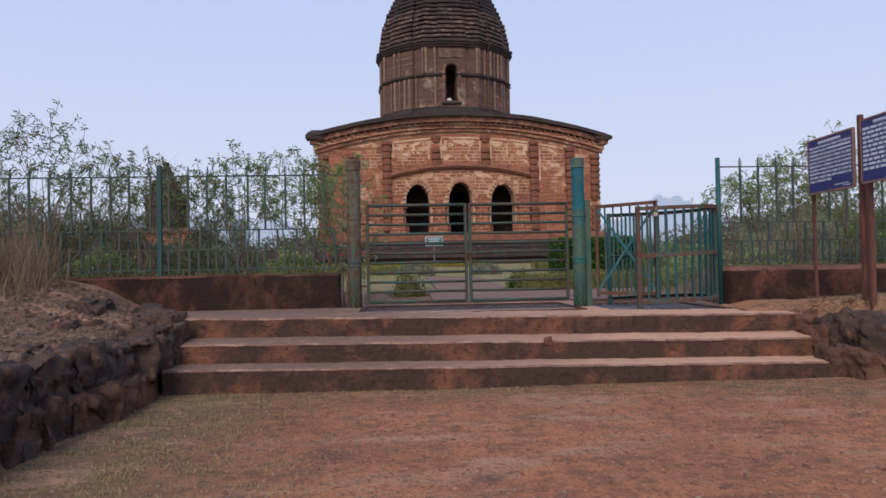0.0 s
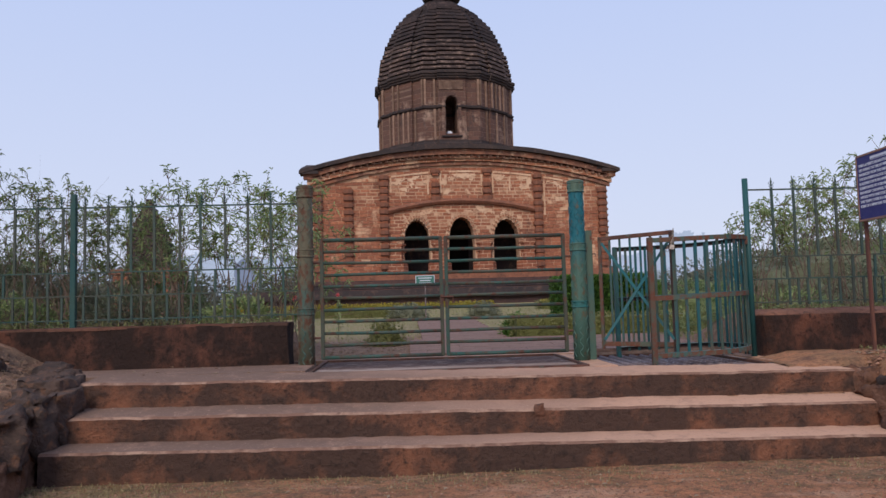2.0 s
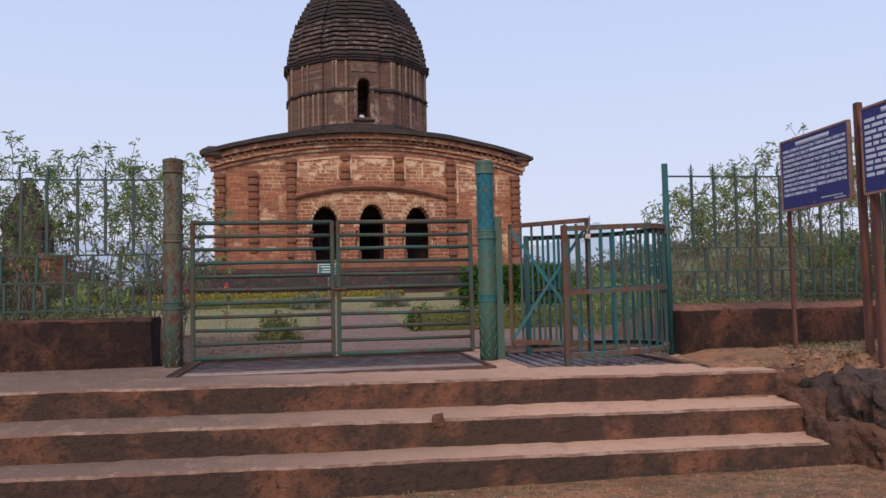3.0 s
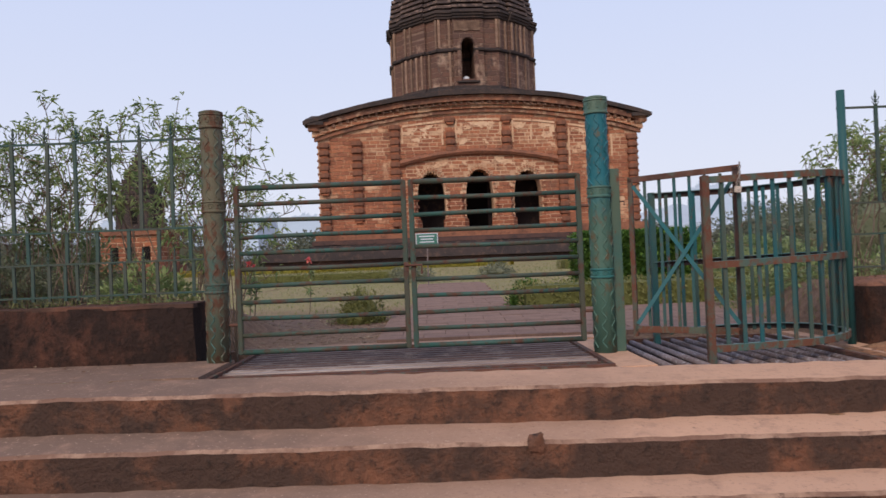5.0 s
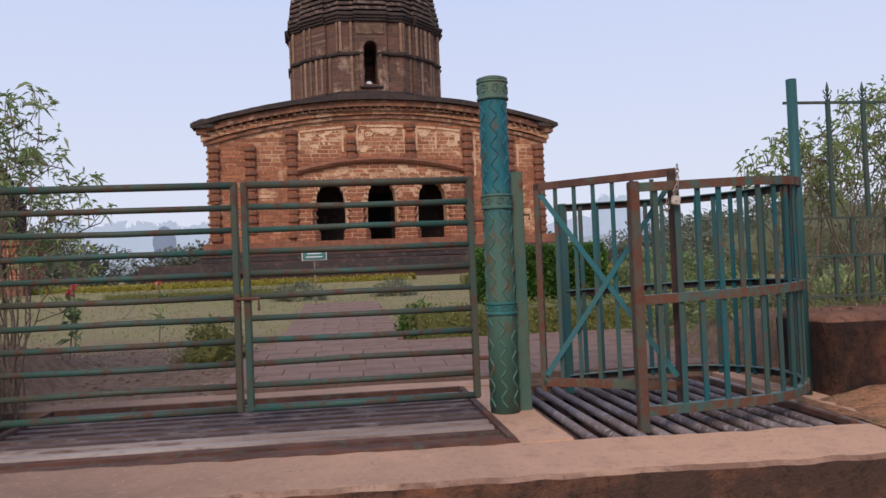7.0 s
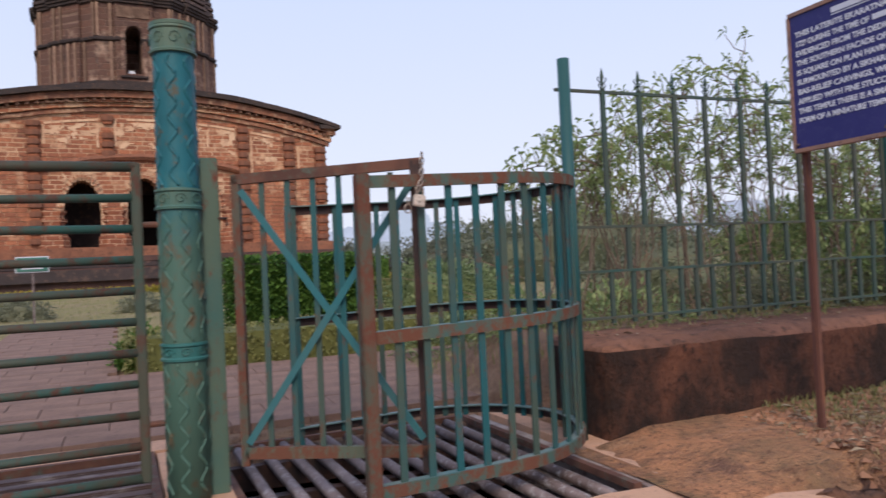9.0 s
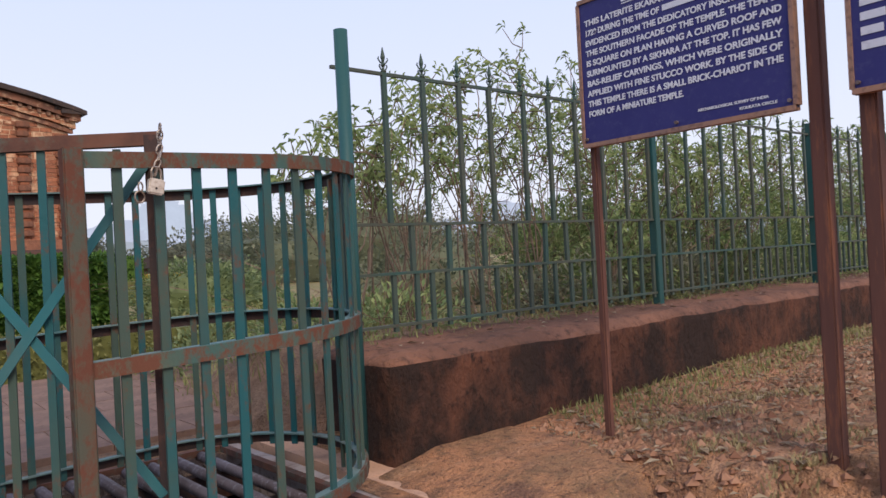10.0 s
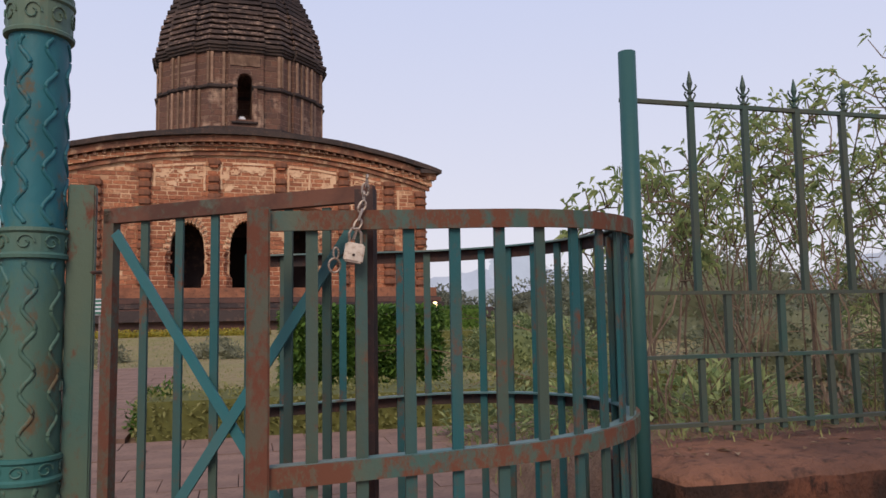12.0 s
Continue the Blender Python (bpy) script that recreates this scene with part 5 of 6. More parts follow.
for i in range(courses):
    z0, z1 = 11.35 + 4.5 * i / courses, 11.35 + 4.5 * (i + 1) / courses
    r = dome_r(z0) + rng.uniform(-0.025, 0.025)
    gap = (z1 - z0)
    bm = loft(bmesh.new(), [tower_ring(r - 0.26, z0), tower_ring(r - 0.24, z0 + gap * 0.34), tower_ring(r + 0.04, z0 + gap * 0.38), tower_ring(r + 0.03, z0 + gap * 0.94), tower_ring(r - 0.20, z1 + 0.01)])
    bmesh.ops.recalc_face_normals(bm, faces=bm.faces)
    bmesh.ops.translate(bm, verts=bm.verts, vec=(-0.005 * i, 0, 0))
    part("course", rough_up(rough_up(bm, 0.025, 2.0, i), 0.02, 7.0, i), DOMEPALE if i < 7 else DOME, temple)
part("finial", lathe(bmesh.new(), TC[0], TC[1], [(0.75, 15.8), (0.5, 15.9), (0.5, 16.05), (0.95, 16.15), (1.05, 16.35), (0.8, 16.55), (0.4, 16.6), (0.35, 17.0), (0.1, 17.3)], 20), DOME, temple, "ribbed stone finial")

# ---- brick chariot ----
X, Y = -8.5, 28.7
chariot = thing("brick_chariot", (X, Y, 1.0), "small brick chariot shaped like a miniature stepped temple", "shrine")
part("base", diced(X - 1.1, X + 1.1, Y - 1.1, Y + 1.1, 0.9, 1.5, 0.4, 0.02), BAND, chariot)
part("body", diced(X - 0.92, X + 0.92, Y - 0.92, Y + 0.92, 1.45, 2.5, 0.4, 0.02), BLOCKS, chariot)
# No openings are cut: black sheets give the niches' shade.
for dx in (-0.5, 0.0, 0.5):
    part("arch", boxed(X + dx - 0.13, X + dx + 0.13, Y - 0.95, Y - 0.90, 1.55, 2.1, bevel=0.02), SHADEBLACK, chariot, "arched niche drawn as a black sheet of shade")
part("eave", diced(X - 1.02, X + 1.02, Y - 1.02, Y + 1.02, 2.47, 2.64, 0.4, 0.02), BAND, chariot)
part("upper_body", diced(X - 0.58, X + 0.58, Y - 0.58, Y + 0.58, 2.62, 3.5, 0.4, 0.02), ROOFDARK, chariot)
# Black sheet again, for the shade of the upper niche.
part("niche", boxed(X - 0.11, X + 0.11, Y - 0.605, Y - 0.57, 2.85, 3.3), SHADEBLACK, chariot)
for i in range(10):
    r = 0.64 * (1 - (i / 10.5) ** 1.08)
    part("course", diced(X - r, X + r, Y - r, Y + r, 3.48 + 0.17 * i, 3.62 + 0.17 * i, 0.4, 0.015), ROOFDARK, chariot)

# ---- paving, notice and beds ----
path = thing("paving", (1.3, 15, 0.55), "reddish stone paving from the gate to the temple", "paving", kind="structure")
rng = random.Random(9)
SLABS = [finish(rough_up(boxed(-0.5, 0.5, -0.5, 0.5, -0.06, 0.02, bevel=0.004), 0.004, 4, k), "slab", PAVING) for k in range(4)]


def paved(x0, x1, y0, y1, w, d):
    y = y0
    row = 0
    while y < y1 - 0.1:
        x = x0 - (w / 2 if row % 2 else 0)
        while x < x1 - 0.05:
            a, b = max(x, x0), min(x + w * rng.uniform(0.95, 1.05), x1)
            if b - a > 0.1:
                cx, cy = (a + b) / 2, y + d / 2
                z = 0.548 + 0.03 * max(0, min(cy, 31) - 11) + rng.uniform(-0.002, 0.002)
                piece("slab", SLABS[rng.randrange(4)], path, (cx, cy, z + 0.012), (0.03 if cy > 11 else 0, 0, 0), (b - a - 0.004, d - 0.004, 1))
            x = b
        y += d
        row += 1


paved(0.55, 5.4, 10.63, 12.9, 0.42, 0.30)
paved(0.75, 2.05, 12.9, 19.0, 0.42, 0.32)
NX, NY = 0.95, 18.6
stake = thing("garden_notice", (NX, NY, 0.7), "small green garden notice on a thin stake", "sign")
notice_panel = part("panel", boxed(NX - 0.20, NX + 0.20, NY - 0.008, NY + 0.008, 1.60, 1.80, bevel=0.004), NOTICEGREEN, stake)
part("border", boxed(NX - 0.215, NX + 0.215, NY + 0.009, NY + 0.016, 1.585, 1.815), SIGNWHITE, notice_panel, "white border")
part("stake", boxed(NX - 0.012, NX + 0.012, NY + 0.017, NY + 0.035, 0.6, 1.62), STEEL, stake)
for i, w in enumerate((0.15, 0.12, 0.14)):
    part("lettering", boxed(NX - w, NX + w, NY - 0.012, NY - 0.0085, 1.745 - 0.055 * i, 1.765 - 0.055 * i), SIGNWHITE, notice_panel)


# ---- plants ----
def leaf_quads(spots, rng, length, width, verts, faces, droop=0.2, up=None):
    """Pointed folded leaves at spots; each spot is a point and an outward direction."""
    for p, d in spots:
        d = Vector(d).normalized()
        L, W = length * rng.uniform(0.6, 1.25), width * rng.uniform(0.7, 1.2)
        side = d.cross(Vector((rng.uniform(-0.3, 0.3), rng.uniform(-0.3, 0.3), 1))).normalized()
        nrm = side.cross(d)
        p = Vector(p)
        tip = p + d * L - Vector((0, 0, droop * L))
        mid = p + d * L * 0.45 + nrm * 0.05 * L
        k = len(verts)
        verts.extend((p, mid + side * W / 2 - nrm * 0.08 * W, tip, mid - side * W / 2 - nrm * 0.08 * W))
        faces.append((k, k + 1, k + 2))
        faces.append((k, k + 2, k + 3))


def rand_dir(rng, lift=0.0):
    while True:
        v = Vector((rng.uniform(-1, 1), rng.uniform(-1, 1), rng.uniform(-1, 1)))
        if 0.1 < v.length < 1:
            v.normalize()
            v.z += lift
            return v.normalized()


def shrub(name, x, y, z, top, spread, stems, tips, leaf, seed, label, length=0.11, width=0.022, whorl=9, low=0.4, group="", droop=0.35):
    """Thin stems that rise into a rounded, open crown of twig ends, each with a whorl of leaves."""
    rng = random.Random(seed)
    s = thing(name, (x, y, z), label, "shrub", group)
    bm = bmesh.new()
    verts, faces = [], []
    h = top - z
    mid, tall = z + h * (1 + low) / 2 - 0.06, h * (1 - low) / 2 + 0.02
    ends = []
    for _ in range(tips):
        d = rand_dir(rng, 0.12)
        b = (0.86 + 0.42 * noise.noise((d.x * 1.9 + seed * 3.7, d.y * 1.9, d.z * 1.9))) * rng.uniform(0.35, 1.0) ** 0.45
        ends.append((Vector((x + d.x * spread * b, y + d.y * spread * 0.7 * b, mid + d.z * tall * b)), d))
    nodes = []
    for k in range(stems):
        p, d = ends[k]
        a = Vector((x + rng.uniform(-0.16, 0.16), y + rng.uniform(-0.12, 0.12), z - 0.05))
        pts = []
        for i in range(8):
            u = i / 7
            q = a.lerp(p, u) + Vector((0, 0, 0.13 * h * math.sin(u * math.pi))) + rand_dir(rng) * 0.04
            pts.append(q if i < 7 else p)
        tube(bm, pts, 0.007, 4, radii=[0.0072 * (1 - 0.62 * i / 7) for i in range(8)])
        nodes.extend(pts[2:])
    for p, d in ends[stems:]:
        q = min(nodes, key=lambda n: (n - p).length + 1.5 * max(0, n.z - p.z + 0.08))
        m = q.lerp(p, 0.55) + Vector((0, 0, -0.03)) + rand_dir(rng) * 0.02
        tube(bm, [q, m, p], 0.004, 3, radii=[0.005, 0.004, 0.0025])
        nodes.append(m)
    for p, d in ends:
        out = (d + Vector((0, 0, 0.35))).normalized()
        leaf_quads([(p + rand_dir(rng) * 0.03, out * 0.35 + rand_dir(rng, 0.05)) for _ in range(rng.randint(whorl - 3, whorl + 3))], rng, length, width, verts, faces, droop)
    part("stem", bm, BARK, s)
    base = BASE[s.name]
    patch_of([(v[0] - base[0], v[1] - base[1], v[2] - base[2]) for v in verts], faces, "foliage", leaf, s)
    return s


def clump(name, cx, cy, z0, sx, sy, h, n, leaf, seed, label, length=0.07, width=0.035, flat=False, category="bush", core=True, kind="", group="", twiggy=False):
    """A dense bush or clipped hedge: leaves over a rounded or square body."""
    rng = random.Random(seed)
    s = thing(name, (cx, cy, z0), label, category, group, kind)
    spots = []
    for _ in range(n):
        if flat:
            face = rng.random()
            u, v, w = rng.uniform(-1, 1), rng.uniform(-1, 1), rng.uniform(0.02, 1)
            if face < 0.36:
                p, d = (u * sx, v * sy, h), (0, 0, 1)
            elif face < 0.74:
                p, d = (u * sx, -sy, w * h), (0, -1, 0.2)
            elif face < 0.87:
                p, d = (-sx, v * sy, w * h), (-1, 0, 0.2)
            else:
                p, d = (sx, v * sy, w * h), (1, 0, 0.2)
            dd = Vector(d) + rand_dir(rng) * 0.9
            p = Vector(p) + rand_dir(rng) * 0.035
        else:
            d = rand_dir(rng, 0.2)
            d.z = abs(d.z)
            bulge = 0.8 + 0.35 * noise.noise((d.x * 2.2 + seed, d.y * 2.2, d.z * 2.2)) + rng.uniform(-0.12, 0.1)
            p = Vector((d.x * sx, d.y * sy, d.z * h)) * bulge
            dd = d + rand_dir(rng) * 0.8
        spots.append((p, dd))
    verts, faces = [], []
    leaf_quads(spots, rng, length, width, verts, faces, 0.15)
    patch_of(verts, faces, "foliage", leaf, s)
    if core:
        bm = bmesh.new()
        if flat:
            box(bm, -sx * 0.97, sx * 0.97, -sy * 0.95, sy * 0.95, 0, h * 0.96)
        else:
            bmesh.ops.create_icosphere(bm, subdivisions=3, radius=1)
            for v in bm.verts:
                b = 0.66 + 0.35 * noise.noise((v.co.x * 2.2 + seed, v.co.y * 2.2, abs(v.co.z) * 2.2))
                v.co = Vector((v.co.x * sx, v.co.y * sy, max(v.co.z, 0) * h)) * b
        ob = new("inner_body", finish(bm, "inner_body", leaf))
        ob.parent = s
    return s


def tufts(name, spots, length, material, seed, label, category="grass", width=0.006):
    """Many thin blades."""
    rng = random.Random(seed)
    verts, faces = [], []
    for x, y, z in spots:
        L = length * rng.uniform(0.4, 1.3)
        d = rand_dir(rng, 1.6)
        side = d.cross(Vector((0, 0, 1))).normalized() * width
        k = len(verts)
        p = Vector((x, y, z - 0.01))
        bend = Vector((d.x, d.y, -0.2)) * L * 0.35
        verts.extend((p - side, p + side, p + d * L * 0.6 + side * 0.7, p + d * L * 0.6 - side * 0.7, p + d * L + bend))
        faces.extend(((k, k + 1, k + 2, k + 3), (k + 3, k + 2, k + 4)))
    return patch_of(verts, faces, name, material, None, "stuff", label, category)


def ground_spots(n, x0, x1, y0, y1, seed, thin=None):
    rng = random.Random(seed)
    out = []
    while len(out) < n:
        x, y = rng.uniform(x0, x1), rng.uniform(y0, y1)
        if thin and rng.random() > thin(x, y):
            continue
        out.append((x, y, terrain(x, y)))
    return out


# tall thin shrubs behind the left fence
rng = random.Random(31)
left_spots = [(-0.72, 10.4, 2.70, 0.62), (-1.45, 10.7, 2.98, 0.7), (-2.1, 10.5, 2.9, 0.62), (-1.2, 11.5, 2.75, 0.7), (-2.75, 10.8, 2.72, 0.6), (-3.35, 10.6, 2.9, 0.65), (-4.05, 10.8, 3.05, 0.75), (-4.8, 10.6, 3.32, 0.85), (-5.7, 10.9, 3.3, 0.9), (-6.8, 10.7, 3.35, 1.0), (-8.1, 10.9, 3.4, 1.1), (-9.8, 10.8, 3.4, 1.2)]
for i, (x, y, top, wide) in enumerate(left_spots):
    shrub("shrub", x, y, terrain(x, y), top + (0.14 if x < -4.5 or x > -1 else -0.06), wide + 0.08, 12, 150, LEAFLIGHT if x > -2.6 else LEAF, 100 + i, "thin-stemmed shrub with whorls of narrow leaves behind the fence", 0.080, 0.016, 8, 0.30, "shrubs behind the fence")
# denser narrow-leaved shrubs behind the right fence
right_spots = [(4.78, 10.5, 2.22, 0.48, 0.6), (5.35, 10.7, 2.5, 0.6, 0.6), (5.95, 10.6, 2.78, 0.75, 0.55), (6.65, 10.7, 3.02, 0.9, 0.5), (7.4, 10.6, 2.85, 0.8, 0.4), (8.1, 10.8, 2.7, 0.8, 0.2), (8.9, 10.6, 2.6, 0.8, 0.15), (10.2, 10.8, 2.85, 1.0, 0.15), (11.7, 10.7, 2.85, 1.1, 0.15), (13.0, 10.7, 3.0, 1.1, 0.15), (14.3, 10.8, 3.1, 1.2, 0.15), (15.8, 10.9, 3.1, 1.2, 0.15), (17.6, 11.0, 3.2, 1.3, 0.15), (6.3, 11.8, 2.6, 0.7, 0.5), (7.7, 11.7, 2.8, 0.9, 0.2), (9.5, 11.8, 2.8, 1.0, 0.15)]
for i, (x, y, top, wide, low) in enumerate(right_spots):
    shrub("shrub", x, y, terrain(x, y), top + 0.08, wide + 0.1, 11, 84 if low > 0.3 else 210, LEAFLIGHT, 200 + i, "spreading shrub with long narrow leaves behind the fence", 0.078, 0.0125, 8, low, "shrubs behind the fence", 0.45)
# dry brown twigs under the shrubs
TWIGS = leafy("dry_twigs", (0.30, 0.20, 0.145), (0.15, 0.10, 0.075), 0.85)


def brush(name, spots, length, material, seed, label):
    """Bare arching twigs that fork, thin three-sided sticks."""
    rng = random.Random(seed)
    verts, faces = [], []

    def stick(p, d, L, w, depth):
        q, bend = Vector(p), Vector((0, 0, -0.10))
        k0 = None
        for i in range(5):
            k = len(verts)
            r = w * (1 - 0.17 * i)
            for a in (0.3, 2.4, 4.5):
                verts.append(q + Vector((math.cos(a) * r, math.sin(a) * r * 0.6, math.sin(a) * r * 0.8)))
            if k0 is not None:
                for j in range(3):
                    faces.append((k0 + j, k0 + (j + 1) % 3, k + (j + 1) % 3, k + j))
            k0 = k
            if depth and i in (2, 3):
                stick(q, (d + rand_dir(rng) * 0.8).normalized(), L * 0.5, w * 0.6, depth - 1)
            d = (d + bend + rand_dir(rng) * 0.16).normalized()
            q = q + d * L / 4

    for x, y, z in spots:
        d = rand_dir(rng, 1.0)
        stick((x, y, z - 0.02), Vector((d.x * 1.2, d.y * 0.7, abs(d.z))).normalized(), length * rng.uniform(0.5, 1.2), 0.0042, 2)
    return patch_of(verts, faces, name, material, None, "stuff", label, "brushwood")


brush("dry_twigs", ground_spots(70, 4.6, 9.5, 10.15, 11.3, 186), 1.05, TWIGS, 187, "bare arching dry twigs behind the fence")
GREYTWIGS = leafy("grey_twigs", (0.36, 0.30, 0.23), (0.20, 0.17, 0.13), 0.85)
brush("dry_twigs", ground_spots(150, -8.5, -2.9, 11.2, 12.4, 288), 2.0, GREYTWIGS, 289, "tall pale grey twigs behind the fence")
brush("dry_twigs", ground_spots(130, -8, -0.9, 10.2, 11.8, 188), 1.3, TWIGS, 189, "bare arching dry twigs behind the fence")
# low undergrowth
for i, (x, y, sx, h) in enumerate(((-1.4, 10.5, 0.5, 0.45), (-2.6, 10.5, 0.6, 0.55), (-3.9, 10.6, 0.7, 0.5), (-5.2, 10.6, 0.8, 0.6), (-6.8, 10.7, 0.9, 0.7), (-8.6, 10.7, 1.0, 0.7), (5.1, 10.5, 0.6, 0.55), (6.2, 10.5, 0.7, 0.7), (7.4, 10.5, 0.8, 0.8), (9.2, 10.8, 0.9, 0.95), (11, 10.8, 1.0, 1.0), (7.9, 11.2, 0.9, 1.1), (10, 11.4, 1.1, 1.3), (12.4, 11.3, 1.2, 1.3))):
    clump("undergrowth", x, y, terrain(x, y) - 0.03, sx, 0.4, h * (0.6 if 4 < x < 7 else 1), 420 if 4 < x < 7 else 1300, LEAFGREY if i % 2 else LEAFLIGHT, 300 + i, "low leafy undergrowth along the fence", 0.075, 0.026, core=False, group="undergrowth")
for i, (x, sx, h) in enumerate(((7.3, 0.7, 1.0), (8.2, 0.8, 1.4), (9.5, 0.9, 1.6), (10.9, 1.0, 1.65), (12.5, 1.1, 1.65), (14.2, 1.2, 1.7), (16.2, 1.3, 1.8))):
    clump("bush", x, 11.1, terrain(x, 11.1) - 0.05, sx, 0.5, h, 4400, LEAFLIGHT, 340 + i, "loose green bush behind the fence", 0.085, 0.022, core=False, group="green bushes")
for i, (x, y, sx, sy, h, n) in enumerate(((4.75, 11.0, 0.45, 0.45, 0.34, 900), (5.3, 11.9, 0.7, 0.5, 0.42, 1400), (4.7, 12.4, 0.5, 0.4, 0.5, 1100), (6.4, 12.3, 0.8, 0.5, 0.5, 1500), (7.9, 10.35, 0.7, 0.3, 0.55, 1400), (9.4, 10.3, 0.8, 0.3, 0.6, 1600), (11.0, 10.3, 0.8, 0.3, 0.6, 1600), (6.7, 10.4, 0.6, 0.3, 0.42, 900))):
    clump("bush", x, y, terrain(x, y) - 0.04, sx, sy, h, n, (LEAFLIGHT, LEAFDUSK, LEAF)[i % 3], 360 + i, "low leafy plants in the bed behind the fence", 0.075, 0.024, core=False, group="bed plants")
tufts("dry_grass", ground_spots(3800, 4.2, 8.5, 10.2, 12.8, 370), 0.11, GRASS, 371, "thin grass over the raised bed", "grass", 0.004)
# masses farther back on the left
for k, (x, y, sx, h) in enumerate(((-3.4, 12.6, 0.8, 1.1), (-4.7, 12.2, 1.0, 1.7), (-5.8, 12.5, 1.1, 1.9), (-7.0, 12.4, 1.1, 1.9), (-8.2, 12.8, 1.2, 2.0), (-9.8, 13.0, 1.2, 2.0), (-11.6, 13.3, 1.4, 2.1), (-14, 14, 1.6, 2.2))):
    clump("bush", x, y, terrain(x, y) - 0.05, sx, 0.7, h, 4600, LEAFDUSK, 140 + k, "grey-green bush, loose and dusty, behind the fence", 0.09, 0.022, core=False, group="dusty bushes")
clump("bush", -2.6, 11.4, 0.9, 0.62, 0.45, 1.15, 2600, LEAF, 43, "rounded green bush with pale stems behind the fence", 0.08, 0.028, core=False)
brush("dry_twigs", [(-2.6 + 0.05 * k % 0.7 - 0.35, 11.0 + 0.02 * k, 0.9) for k in range(46)], 1.05, GREYTWIGS, 389, "fan of pale bare stems behind the fence")
clump("bush", -2.3, 12.2, 0.62, 0.55, 0.45, 0.75, 1500, LEAFGREY, 49, "low grey-green bush behind the fence", 0.08, 0.03)
clump("bush", 0.55, 20.6, 0.82, 0.6, 0.4, 0.42, 1400, LEAFDUSK, 45, "low dusty bush at the end of the path", 0.07, 0.03)
clump("bush", 2.45, 20.8, 0.82, 0.5, 0.4, 0.40, 1200, LEAFDUSK, 50, "low dusty bush at the end of the path", 0.07, 0.03)
for k, (x, y, sx, h) in enumerate(((-3.7, 11.6, 0.55, 0.8), (-4.4, 11.5, 0.8, 1.25), (-5.3, 11.4, 0.9, 1.5), (-6.3, 11.5, 0.9, 1.55), (-7.4, 11.6, 1.0, 1.6), (-8.6, 11.7, 1.0, 1.6))):
    clump("bush", x, y, terrain(x, y) - 0.05, sx, 0.6, h, 6500, LEAFDUSK, 150 + k, "thick dusty grey-green bush behind the fence", 0.075, 0.02, core=True, group="thick bushes")
# trees behind the right fence and beyond the lawn
clump("bush", 13.8, 24, 0.9, 4.6, 2.0, 2.75, 6500, LEAFGREY, 46, "wide grey-green thicket beyond the lawn", 0.16, 0.07)
clump("bush", 6.9, 17.6, 0.7, 1.5, 0.8, 0.95, 3600, LEAF, 346, "loose green bush on the far side of the lawn", 0.10, 0.04)
clump("bush", 9.5, 15.5, 0.7, 1.8, 1.0, 1.3, 3500, LEAFGREY, 47, "wide grey-green thicket beyond the lawn", 0.10, 0.04)
clump("bush", 13, 14, 0.7, 2.5, 1.2, 1.3, 4200, LEAFGREY, 48, "wide grey-green thicket beyond the fence", 0.12, 0.05)
SCRUB = leafy("scrub_leaves", (0.135, 0.15, 0.11), (0.22, 0.23, 0.17), 0.9)
for k, (x, y, sx, h) in enumerate(((-6, 50, 6, 2.6), (-15, 46, 7, 3.2), (-27, 50, 8, 3.4), (-42, 55, 10, 4.0), (15, 56, 6, 2.4), (24, 52, 8, 3.4), (36, 50, 8, 3.8), (50, 52, 10, 4.2), (20, 38, 5, 2.2))):
    clump("thicket", x, y, 1.0, sx, 3.0, h, 5000, SCRUB, 160 + k, "dusty grey scrub at the edge of the field", 0.30, 0.16, category="thicket", group="far scrub")
# clipped hedges and beds
clump("hedge", 4.16, 15.75, 0.66, 0.82, 0.50, 0.90, 6500, LEAFHEDGE, 51, "clipped bright green hedge block on the lawn", 0.085, 0.05, True, "hedge")
clump("hedge", 8.3, 26, 0.95, 0.5, 0.4, 0.75, 1400, LEAFHEDGE, 52, "clipped green hedge block on the lawn", 0.07, 0.04, True, "hedge")
for i, (x, y, sx, sy, h) in enumerate(((-2.3, 28.4, 5.85, 0.22, 0.15), (8.1, 28.6, 2.7, 0.22, 0.15))):
    clump("hedge", x, y, 1.05, sx, sy, h, 4200, LEAFYELLOW, 53 + i, "low yellow-leaved hedge before the temple", 0.07, 0.045, True, "hedge", group="yellow hedges")
for i, (x, y, sx, sy, h) in enumerate(((3.65, 13.6, 1.5, 0.45, 0.32), (3.9, 14.75, 1.4, 0.25, 0.12), (6.6, 14.0, 1.2, 0.5, 0.34), (6.9, 20.5, 2.6, 0.35, 0.26), (7.4, 24.0, 3.0, 0.35, 0.26), (-1.6, 22.0, 1.9, 0.3, 0.22))):
    clump("hedge", x, y, 0.52 + 0.03 * (y - 11), sx, sy, h, 3000, LEAFBED, 60 + i, "low dusty hedge edging a lawn bed", 0.045, 0.024, True, "hedge", group="bed hedges")
clump("bush", 0.22, 12.6, 0.55, 0.36, 0.32, 0.46, 1300, LEAFBED, 70, "small round bush beside the path", 0.05, 0.03)
clump("bush", 2.25, 13.7, 0.60, 0.3, 0.3, 0.42, 1000, LEAFHEDGE, 71, "small round bush beside the path", 0.05, 0.03)
# lawn, dry grass and litter
tufts("lawn_grass", ground_spots(16000, -6, 10, 13.2, 28, 81), 0.05, GRASS, 82, "short dry lawn grass", "grass", 0.008)
